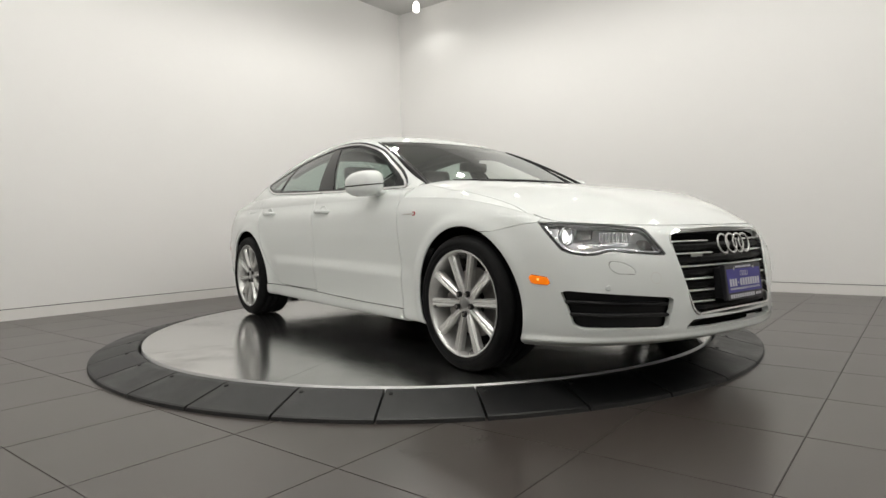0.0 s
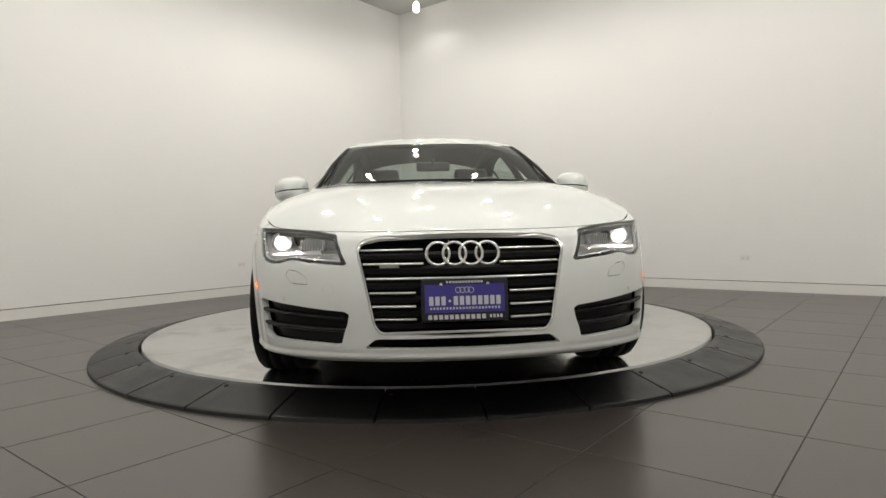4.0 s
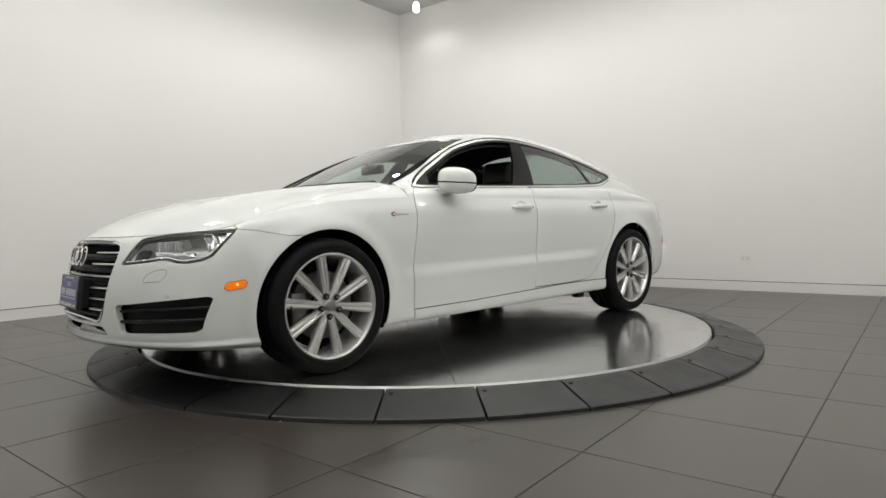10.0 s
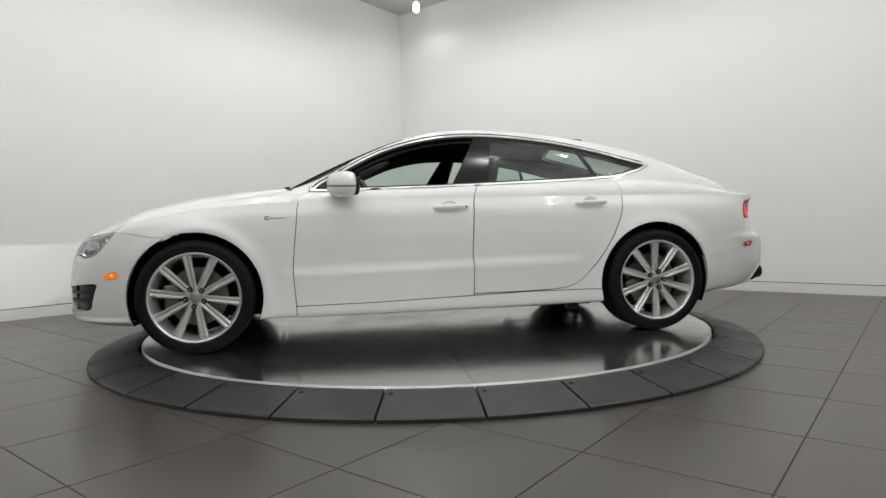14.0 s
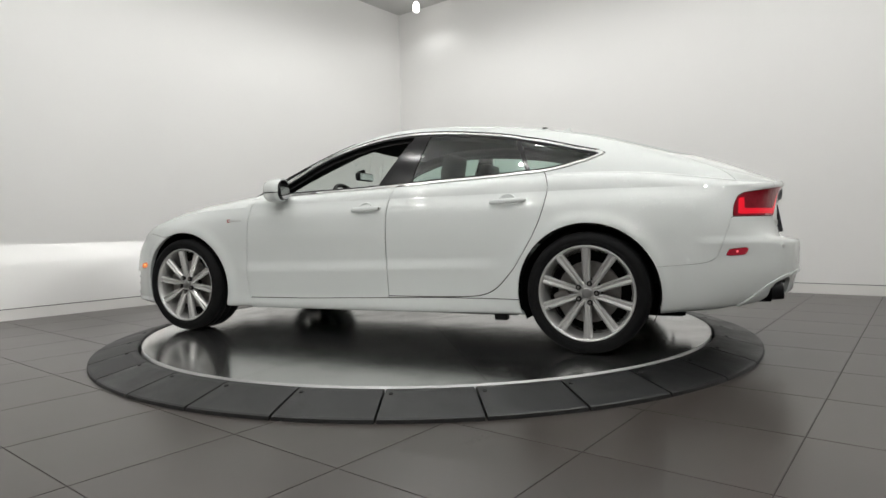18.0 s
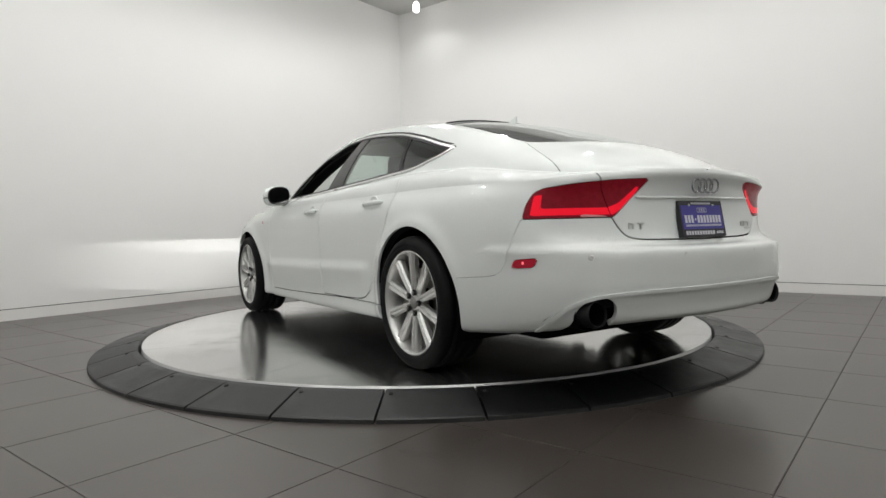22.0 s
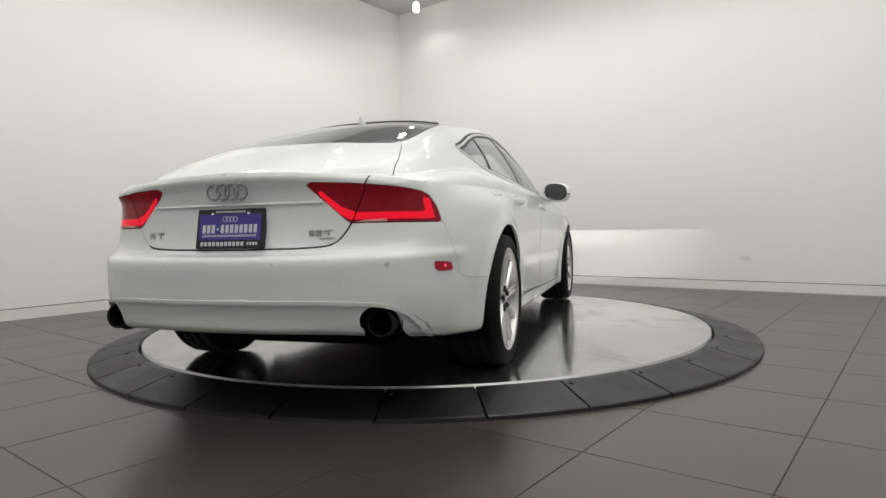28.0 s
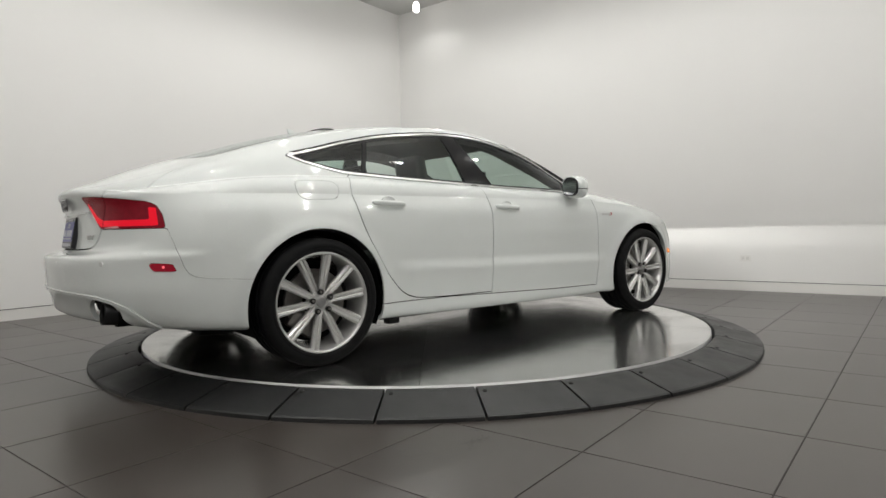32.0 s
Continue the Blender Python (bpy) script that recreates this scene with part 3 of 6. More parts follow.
def panel(name, pieces, material, parent, label="", depth=0.008, both=False, right=False, shift=0.0):
    """A body panel from left-hand pieces: the left one, its mirror image (right) or one across the middle (both)."""
    pc = joined(*pieces)
    if both:
        pc = joined(pc, mirrored(pc))
    elif right:
        pc = mirrored(pc)
    if shift:
        pc = shifted(pc, shift)
    V, F = rimmed(pc, depth) if depth else pc
    return mesh_ob(name, [tuple(np.array(v) + CAR_OFF) for v in V], F, material, parent, label, smooth=True)


# ---- car materials ----
PAINT = mat("white_paint", (0.775, 0.805, 0.79), 0.6, spread=0.006, scale=2.0, fine=400, coat=1.0, spec=0.25)
CHROME = mat("chrome", (0.80, 0.80, 0.80), 0.12, metal=1.0)
TRIM_METAL = mat("trim_metal", (0.85, 0.85, 0.84), 0.28, metal=0.8)
EMBLEM = mat("emblem_chrome", (0.42, 0.42, 0.43), 0.14, metal=1.0)
SATIN = mat("satin_trim", (0.62, 0.62, 0.61), 0.28, metal=1.0)
BLACK_PLASTIC = mat("black_plastic", (0.008, 0.008, 0.009), 0.42, spec=0.3, spread=0.2, scale=20, fine=300, bump=0.05)
BLACK_GLOSS = mat("black_gloss", (0.007, 0.007, 0.008), 0.16, spec=0.35)
TYRE = mat("tyre_rubber", (0.007, 0.007, 0.0075), 0.66, spread=0.3, scale=12, fine=180, bump=0.15, spec=0.14)
ALLOY = mat("alloy_silver", (0.68, 0.68, 0.67), 0.26, metal=0.68, spread=0.04, scale=20, fine=300)
ALLOY_DARK = mat("alloy_barrel", (0.30, 0.30, 0.30), 0.4, metal=0.9, spread=0.1, scale=15, fine=200)
BRAKE_METAL = mat("brake_metal", (0.22, 0.21, 0.20), 0.45, metal=0.9, spread=0.2, scale=25, fine=200)
GRILLE_BLACK = mat("grille_black", (0.004, 0.004, 0.0045), 0.5, spec=0.2)
UNDER = mat("underbody_black", (0.004, 0.004, 0.004), 0.8, spec=0.1, spread=0.3, scale=8, fine=80)
LEATHER = mat("black_leather", (0.018, 0.017, 0.017), 0.5, spread=0.25, scale=10, fine=250, bump=0.15)
LINING = mat("dark_lining", (0.015, 0.015, 0.016), 0.85, spread=0.2, scale=12, fine=250)
AMBER = mat("amber_lens", (0.80, 0.18, 0.01), 0.15, coat=0.6, glow=(1.0, 0.22, 0.0), glow_power=0.45)
AMBER_SPOT = mat("amber_bulb", (1.0, 0.5, 0.1), 0.2, glow=(1.0, 0.42, 0.08), glow_power=0.9)
RED_LENS = mat("red_lens", (0.165, 0.010, 0.02), 0.2, spec=0.2, spread=0.25, scale=40, fine=260, bump=0.3, glow=(0.7, 0.006, 0.02), glow_power=0.07)
RED_GLOW = mat("red_lamp_strip", (0.35, 0.003, 0.006), 0.3, spec=0.12, glow=(0.95, 0.012, 0.035), glow_power=0.62)
RED_MARK = mat("red_marker", (0.32, 0.006, 0.02), 0.2, coat=0.5, glow=(0.8, 0.01, 0.05), glow_power=0.10)
RED_SPOT_GLOW = mat("red_bulb", (1.0, 0.2, 0.25), 0.2, glow=(1.0, 0.12, 0.16), glow_power=1.0)
CLEAR_RED = mat("clear_red_reflector", (0.75, 0.35, 0.35), 0.2, coat=0.5)
LAMP_BEZEL = mat("lamp_bezel", (0.52, 0.52, 0.53), 0.3, metal=0.6)
REFLECTOR = mat("lamp_reflector", (0.80, 0.81, 0.83), 0.22, metal=0.9)
LED = mat("led_white", (1, 1, 1), 0.3, glow=(1.0, 0.98, 0.95), glow_power=2.4)
XENON = mat("xenon_glow", (1, 1, 1), 0.3, glow=(1.0, 0.98, 0.94), glow_power=1.6)
BEAM_SOURCE = mat("beam_source_glow", (1, 1, 1), 0.5, glow=(1.0, 0.97, 0.92), glow_power=2.4e5)
PLATE_BLUE = mat("plate_blue", (0.055, 0.047, 0.27), 0.35, spread=0.08, scale=14, fine=200)
PLATE_FRAME = mat("plate_frame_black", (0.012, 0.012, 0.016), 0.3, coat=0.3)
PRINT_WHITE = mat("print_white", (0.62, 0.62, 0.66), 0.5)
BADGE_RED = mat("badge_red", (0.45, 0.04, 0.05), 0.35)
PAPER = mat("sticker_paper", (0.75, 0.76, 0.75), 0.6, spread=0.05, scale=60, fine=300)


def pane(name, tint, gloss=1.0, base=0.08, rise=4.6):
    """Thin tinted glass: it lets light through and mirrors by its angle."""
    m = bpy.data.materials.new(name)
    m.use_nodes = True
    nt = m.node_tree
    nt.nodes.remove(nt.nodes["Principled BSDF"])
    clear, shine, mix, edge, power, lift = (nt.nodes.new(k) for k in ("ShaderNodeBsdfTransparent", "ShaderNodeBsdfGlossy", "ShaderNodeMixShader", "ShaderNodeLayerWeight", "ShaderNodeMath", "ShaderNodeMath"))
    clear.inputs["Color"].default_value = (*tint, 1)
    shine.inputs["Roughness"].default_value = 0.01
    shine.inputs["Color"].default_value = (0.95 * gloss, 0.97 * gloss, 0.97 * gloss, 1)
    edge.inputs["Blend"].default_value = 0.5
    power.operation, lift.operation = "POWER", "MULTIPLY_ADD"
    power.inputs[1].default_value = rise
    lift.inputs[1].default_value, lift.inputs[2].default_value = 1.0 - base, base
    nt.links.new(edge.outputs["Facing"], power.inputs[0])
    nt.links.new(power.outputs[0], lift.inputs[0])
    nt.links.new(lift.outputs[0], mix.inputs[0])
    nt.links.new(clear.outputs[0], mix.inputs[1])
    nt.links.new(shine.outputs[0], mix.inputs[2])
    nt.links.new(mix.outputs[0], nt.nodes["Material Output"].inputs["Surface"])
    return m


SCREEN_GLASS = pane("screen_glass", (0.89, 0.95, 0.915), 1.0, 0.18, 5.5)
SIDE_GLASS = pane("side_glass", (0.68, 0.80, 0.745), 1.0, 0.08)
REAR_GLASS = pane("rear_glass", (0.76, 0.85, 0.81), 1.0, 0.27)
LAMP_GLASS = pane("lamp_glass", (0.92, 0.93, 0.94))

# ---- the car: panels ----
car = new("car")
tagged(car, "white four-door fastback car with lit lamps on the turntable plate", "car")

low, hood_s, cab = sheet(LOW), sheet(hood_surface()), sheet(cabin_surface())


def by_z(pts):
    """x along a seam as a function of height."""
    p = sorted(pts)
    return lambda z: np.interp(z, [q[0] for q in p], [q[1] for q in p])


FRONT_CUT = by_z([(0.10, 0.882), (0.26, 0.884), (0.477, 0.898), (0.60, 0.888), (0.74, 0.873), (0.86, 0.864), (0.907, 0.855), (0.930, 0.835), (0.952, 0.795)])
MIDDLE_CUT = by_z([(0.10, -0.216), (0.279, -0.216), (0.466, -0.218), (0.539, -0.211), (0.611, -0.212), (0.723, -0.217), (0.86, -0.224), (0.919, -0.234), (0.96, -0.252), (0.99, -0.268)])
REAR_DOOR = [(-0.10, 0.292), (-0.57, 0.294), (-0.758, 0.301), (-0.83, 0.308), (-0.885, 0.324), (-0.930, 0.350), (-0.965, 0.382), (-1.04, 0.466), (-1.10, 0.556), (-1.158, 0.655), (-1.198, 0.745), (-1.222, 0.82), (-1.234, 0.90), (-1.235, 0.95), (-1.222, 0.99), (-1.19, 1.03), (-1.15, 1.06), (-0.10, 1.06)]
SKIRT_TOP = by_z([(1.3, 0.254), (1.065, 0.256), (0.435, 0.262), (-0.2, 0.280), (-0.563, 0.291), (-0.9, 0.292), (-1.3, 0.292)])
SIDE_WINDOWS = [(0.80, 0.956), (0.733, 1.012), (0.64, 1.068), (0.541, 1.122), (0.44, 1.178), (0.338, 1.226), (0.24, 1.260), (0.141, 1.287), (0.05, 1.309), (-0.05, 1.326), (-0.14, 1.335), (-0.23, 1.340), (-0.33, 1.341), (-0.43, 1.338), (-0.53, 1.331), (-0.63, 1.321), (-0.74, 1.308), (-0.84, 1.294), (-0.95, 1.275), (-1.05, 1.252), (-1.16, 1.227), (-1.26, 1.200), (-1.35, 1.174), (-1.44, 1.151), (-1.526, 1.131), (-1.530, 1.119), (-1.44, 1.080), (-1.36, 1.060), (-1.30, 1.043), (-1.24, 1.032), (-1.18, 1.024), (-0.85, 1.005), (-0.4, 0.987), (0.02, 0.970), (0.39, 0.962), (0.72, 0.954)]
side = lambda V: V[:, 1] > 0.45

# wheel openings
for wx, r in ((WHEEL_X, 0.384), (-WHEEL_X, 0.389)):
    low = keep(low, lambda V: np.hypot(V[:, 0] - wx, V[:, 2] - 0.335) - r)

whole_low, whole_hood, whole_cab = low, hood_s, cab
low_front, low_mid = split(low, lambda V: V[:, 0] - FRONT_CUT(V[:, 2]), 0.005)
BUMPER_TOP = lambda x: np.interp(x, [1.45, 1.68, 1.825, 1.889, 1.90], [0.69, 0.692, 0.720, 0.727, 0.729])
bumper, fender_low = split(low_front, lambda V: np.where(V[:, 0] > 1.46, np.maximum(BUMPER_TOP(V[:, 0]) - V[:, 2], V[:, 0] - 1.895), -1.0), 0.0025)
skirt, low_mid = split(low_mid, lambda V: np.where(V[:, 0] > -1.2, SKIRT_TOP(V[:, 0]) - V[:, 2], -1.0), 0.005)
door_f_low, low_rear = split(low_mid, lambda V: V[:, 0] - MIDDLE_CUT(V[:, 2]), 0.006)
door_r_low, low_rear = split(low_rear, inside(REAR_DOOR, "x", "z"), 0.006)

# front openings
GRILLE = rounded([(-0.05, 0.692), (0.33, 0.684), (0.398, 0.668), (0.418, 0.632), (0.352, 0.335), (0.325, 0.304), (-0.05, 0.297)], 0.02)
SLOT = rounded([(-0.05, 0.290), (0.345, 0.287), (0.390, 0.249), (-0.05, 0.247)], 0.012)
FOG = rounded([(0.445, 0.391), (0.52, 0.397), (0.72, 0.418), (0.838, 0.432), (0.846, 0.424), (0.816, 0.282), (0.795, 0.269), (0.64, 0.266), (0.505, 0.261), (0.476, 0.266), (0.466, 0.31), (0.452, 0.345)], 0.008)
DIAG = (-0.7071, 0.7071, 0)      # across a front corner
HEAD = [(-1.288, 0.572), (-1.236, 0.640), (-1.198, 0.688), (-1.182, 0.695), (-1.05, 0.711), (-0.93, 0.720), (-0.735, 0.7285), (-0.755, 0.700), (-0.79, 0.655), (-0.83, 0.606), (-0.868, 0.590), (-0.93, 0.580), (-0.98, 0.582), (-1.02, 0.594), (-1.06, 0.596), (-1.12, 0.587), (-1.20, 0.580)]
nose = lambda V: V[:, 0] > 1.8
bumper = keep(bumper, lambda V: -inside(GRILLE, "y", "z", nose)(V))
bumper = keep(bumper, lambda V: -inside(SLOT, "y", "z", nose)(V))
fog_skin, bumper = split(bumper, inside(FOG, "y", "z", nose), 0.0)
head_skin, bumper = split(bumper, inside(HEAD, DIAG, "z", nose), 0.004)
MARK = rounded([(1.974, 0.452), (1.958, 0.489), (1.868, 0.501), (1.886, 0.459)], 0.006)
mark_skin, bumper = split(bumper, inside(MARK, "x", "z", side), 0.002)
WASHER = rounded([(0.607, 0.497), (0.622, 0.529), (0.66, 0.550), (0.705, 0.556), (0.708, 0.528), (0.684, 0.501)], 0.007)
washer_skin, bumper = split(bumper, inside(WASHER, "y", "z", nose), 0.0022)

# tail
LID = [(-0.1, 0.640), (0.30, 0.643), (0.38, 0.647), (0.425, 0.652), (0.458, 0.667), (0.484, 0.697), (0.512, 0.741), (0.559, 0.853), (0.592, 0.935), (0.60, 1.2), (-0.1, 1.2)]
stern = lambda V: V[:, 0] < -2.0
DIAG_R = (0.7071, 0.7071, 0)
TAIL = rounded([(-0.968, 0.7395), (-0.985, 0.80), (-1.015, 0.845), (-1.055, 0.864), (-1.20, 0.880), (-1.35, 0.894), (-1.478, 0.900), (-1.487, 0.892), (-1.40, 0.806), (-1.340, 0.741)], 0.01)
TAIL_GLOW = [(-1.00, 0.752), (-1.018, 0.835), (-1.052, 0.838), (-1.045, 0.781), (-1.312, 0.781), (-1.36, 0.800), (-1.435, 0.868), (-1.448, 0.862), (-1.375, 0.778), (-1.338, 0.752)]
tail_skin, low_rear = split(low_rear, inside(TAIL, DIAG_R, "z", stern), 0.003)
lid_low, low_rear = split(low_rear, inside(LID, "y", "z", stern), 0.007)
REAR_BUMPER = [(-1.60, 0.482), (-1.85, 0.485), (-2.02, 0.498), (-2.075, 0.508), (-2.107, 0.531), (-2.125, 0.566), (-2.138, 0.606), (-2.170, 0.704), (-2.178, 0.738), (-2.9, 0.738), (-2.9, 0.0), (-1.60, 0.0)]
rear_bumper, quarter_low = split(low_rear, inside(REAR_BUMPER, "x", "z"), 0.0016)
RED_SPOT = rounded([(-2.150, 0.537), (-2.168, 0.573), (-2.262, 0.581), (-2.246, 0.542)], 0.006)
red_skin, rear_bumper = split(rear_bumper, inside(RED_SPOT, "x", "z", side), 0.002)
TOW = rounded([(0.458, 0.524), (0.512, 0.524), (0.508, 0.477), (0.458, 0.477)], 0.005)
VALANCE = rounded([(-0.1, 0.440), (0.44, 0.438), (0.636, 0.427), (0.690, 0.410), (0.735, 0.380), (0.770, 0.335), (0.79, 0.20), (-0.1, 0.20)], 0.01)
valance_skin, rear_bumper = split(rear_bumper, inside(VALANCE, "y", "z", lambda V: V[:, 0] < -2.05), 0.0015)
PIPE_Y, PIPE_Z = 0.634, 0.352
# scallops for the tailpipes, open below
scallop = lambda V: np.where(V[:, 0] < -2.05, np.hypot(V[:, 1] - PIPE_Y, V[:, 2] - np.minimum(V[:, 2], PIPE_Z)) - 0.068, 1.0)
valance_skin, rear_bumper = keep(valance_skin, scallop), keep(rear_bumper, scallop)

# hood and its fenders
HOOD_SIDE = lambda x: np.interp(x, [0.6, 0.9, 1.2, 1.5, 1.75, 1.86, 1.92], [0.71, 0.752, 0.796, 0.828, 0.842, 0.856, 0.95])
HOOD_REAR = lambda y: 1.055 - 0.135 * (y / 0.745) ** 2
hood_half, fender_top = split(hood_s, lambda V: HOOD_SIDE(V[:, 0]) - V[:, 1], 0.002)
hood_half = keep(hood_half, lambda V: V[:, 0] - HOOD_REAR(V[:, 1]))
fender_top = keep(fender_top, lambda V: V[:, 0] - np.maximum(FRONT_CUT(V[:, 2]) + 0.002, 0.80))
def to_edge(V):
    """How far each place lies from the fold between flank and top."""
    A, AB = TOP_ROW[:-1], TOP_ROW[1:] - TOP_ROW[:-1]
    L2 = (AB * AB).sum(1) + 1e-12
    out = np.full(len(V), 1.0)
    for i in np.where(V[:, 0] > 1.85)[0]:
        t = np.clip(((V[i] - A) * AB).sum(1) / L2, 0, 1)
        out[i] = np.linalg.norm(A + AB * t[:, None] - V[i], axis=1).min()
    return out


hood_half = keep(hood_half, to_edge, 0.0045)
cowl_half = keep(keep(hood_s, lambda V: HOOD_REAR(V[:, 1]) - V[:, 0]), lambda V: np.minimum(V[:, 0] - 0.80, 0.76 - V[:, 1]))

# cabin: glass openings
rail = lambda V: RAIL_Y(V[:, 0])
HEADER = lambda y: 0.25 - 0.08 * (y / 0.58) ** 2
screen_f = lambda V: np.minimum(np.minimum(V[:, 0] - HEADER(V[:, 1]), rail(V) - 0.006 - V[:, 1]), V[:, 2] - 0.90)
screen_skin, cab = split(cab, screen_f, 0.004)
screen_skin = keep(screen_skin, lambda V: 1.05 - V[:, 0])
BACKLIGHT = [(-1.085, -0.1), (-1.085, 0.0), (-1.11, 0.25), (-1.145, 0.42), (-1.175, 0.485), (-1.22, 0.512), (-1.45, 0.528), (-1.68, 0.536), (-1.83, 0.533), (-1.885, 0.520), (-1.92, 0.49), (-1.985, 0.38), (-2.025, 0.2), (-2.035, 0.0), (-2.035, -0.1)]
back_skin, cab = split(cab, inside(BACKLIGHT, "x", "y"), 0.004)
flank = lambda V: V[:, 1] > 0.5
glass_skin, cab = split(cab, inside(SIDE_WINDOWS, "x", "z", flank), 0.004)
cab = keep(cab, lambda V: np.maximum(0.90 - V[:, 0], V[:, 2] - 1.2))
door_f_top, cab = split(cab, lambda V: np.minimum(np.minimum(FRONT_CUT(V[:, 2]) - V[:, 0], V[:, 0] - MIDDLE_CUT(V[:, 2])), np.where((V[:, 1] > 0.6) & (V[:, 2] < 1.0), 0.05, -0.05)), 0.004)
door_r_top, cab = split(cab, lambda V: np.where((V[:, 1] > 0.6) & (V[:, 2] < 1.045) & (V[:, 0] < -0.2), inside(REAR_DOOR, "x", "z")(V), -0.05), 0.004)
LID_TOP = lambda x: np.interp(x, [-2.49, -2.40, -2.226, -2.10, -1.95, -1.90], [0.60, 0.612, 0.618, 0.600, 0.555, 0.535])
lid_top, cab = split(cab, lambda V: np.where(V[:, 0] < -1.88, LID_TOP(V[:, 0]) - V[:, 1], -1.0), 0.004)
fuel_poly = rounded([(-1.553, 0.978), (-1.330, 0.980), (-1.306, 0.93), (-1.332, 0.880), (-1.53, 0.875), (-1.556, 0.92)], 0.03)
fuel_skin, cab_right = split(cab, inside(fuel_poly, "x", "z", flank), 0.0022)
fuel_low, quarter_right = split(quarter_low, inside(fuel_poly, "x", "z"), 0.0022)

shell_right = mirrored(joined(cab_right, quarter_right))
shell = joined(cab, quarter_low)
body_pc = joined(shell, shell_right)
Vb, Fb = rimmed(body_pc, 0.014)
mesh_ob("body_shell", [tuple(np.array(v) + CAR_OFF) for v in Vb], Fb, PAINT, car, smooth=True)
panel("fuel_door", [fuel_skin, fuel_low], PAINT, car, right=True)
panel("hood", [hood_half], PAINT, car, both=True)
panel("cowl", [cowl_half], BLACK_PLASTIC, car, "black plastic cowl below the windscreen", both=True, shift=-0.012)
front_bumper = panel("front_bumper", [bumper], PAINT, car, both=True, depth=0.03)
rear_bumper_ob = panel("rear_bumper", [rear_bumper], PAINT, car, both=True, depth=0.03)
panel("valance", [valance_skin], PAINT, rear_bumper_ob, both=True, shift=-0.005, depth=0.022)
trunk = panel("trunk_lid", [lid_low, lid_top], PAINT, car, both=True)
doors = {}
for right in (False, True):
    panel("fender", [fender_low, fender_top], PAINT, car, right=right)
    panel("side_skirt", [skirt], PAINT, car, right=right, shift=0.007, depth=0.02)
    doors["f", right] = panel("front_door", [door_f_low, door_f_top], PAINT, car, right=right)
    doors["r", right] = panel("rear_door", [door_r_low, door_r_top], PAINT, car, right=right)
    panel("washer_cover", [washer_skin], PAINT, front_bumper, right=right)
    panel("side_marker", [mark_skin], AMBER, car, "amber side marker lamp", right=right, shift=0.003)
    panel("rear_marker", [red_skin], RED_MARK, car, "red side marker lamp", right=right, shift=0.003)

# glass, trims and pillars
TRIM = 0.013
trim_skin, glass_skin = split(glass_skin, lambda V: TRIM - inside(SIDE_WINDOWS, "x", "z")(V), 0.0)
B_FRONT = lambda z: np.interp(z, [0.96, 1.31], [-0.085, -0.292])
B_REAR = lambda z: np.interp(z, [0.96, 1.31], [-0.335, -0.408])
C_BAR = lambda z: np.interp(z, [1.01, 1.25], [-1.112, -1.002])
rubber_skin, glass_skin = split(glass_skin, lambda V: TRIM + 0.011 - inside(SIDE_WINDOWS, "x", "z")(V), 0.0)
front_glass, rest = split(glass_skin, lambda V: V[:, 0] - B_FRONT(V[:, 2]), 0.003)
pillar, rest = split(rest, lambda V: V[:, 0] - B_REAR(V[:, 2]), 0.003)
divider = keep(rest, lambda V: 0.0145 - np.abs(V[:, 0] - C_BAR(V[:, 2])))
rear_glass, corner_glass = split(rest, lambda V: V[:, 0] - C_BAR(V[:, 2]), 0.028)
sail, front_glass = split(front_glass, lambda V: V[:, 0] - np.interp(V[:, 2], [0.95, 1.06], [0.66, 0.64]), 0.002)
for right in (False, True):
    panel("window_trim", [trim_skin], TRIM_METAL, car, "polished bright window trim", right=right, shift=0.004, depth=0.008)
    panel("window_rubber", [rubber_skin], BLACK_PLASTIC, car, "black window rubber", right=right, depth=0.012, shift=-0.001)
    panel("window_divider", [divider], BLACK_GLOSS, doors["r", right], "black bar between door glass and quarter glass", right=right, depth=0.012)
    panel("door_pillar", [pillar], BLACK_GLOSS, car, "gloss black pillar cover", right=right, depth=0.02)
    panel("mirror_sail", [sail], BLACK_PLASTIC, car, "black mirror base panel", right=right, depth=0.01)
    if right:
        panel("side_window", [front_glass], SIDE_GLASS, doors["f", True], "tinted door glass", right=True, depth=0, shift=-0.003)
    panel("side_window", [rear_glass], SIDE_GLASS, doors["r", right], "tinted door glass", right=right, depth=0, shift=-0.003)
    panel("quarter_window", [corner_glass], SIDE_GLASS, car, "tinted quarter glass", right=right, depth=0, shift=-0.003)
SEAL = inside(SIDE_WINDOWS, "x", "z", flank)
seal = keep(keep(whole_cab, lambda V: -SEAL(V), 0.0015), lambda V: 0.0085 + SEAL(V))
seal = keep(seal, lambda V: V[:, 2] - 0.98 - 0.0725 * (0.8 - V[:, 0]))
for right in (False, True):
    panel("roof_seal", [seal], BLACK_PLASTIC, car, "thin black seal over the window trim", right=right, depth=0.004, shift=0.002)
frit, screen = split(screen_skin, lambda V: np.maximum(0.018 - (V[:, 0] - HEADER(V[:, 1])), 0.040 - (rail(V) - 0.006 - V[:, 1])), 0.0)
windscreen = panel("windscreen", [screen], SCREEN_GLASS, car, "clear tinted windscreen", both=True, depth=0, shift=-0.003)
panel("windscreen_border", [frit], BLACK_GLOSS, windscreen, both=True, depth=0.004, shift=-0.003)
frit, backlight = split(back_skin, lambda V: np.maximum(0.022 - inside(BACKLIGHT, "x", "y")(V), V[:, 0] + 1.135 + 0.24 * V[:, 1] ** 2), 0.0)
rear_window = panel("rear_window", [backlight], REAR_GLASS, car, "tinted rear window", both=True, depth=0, shift=-0.003)
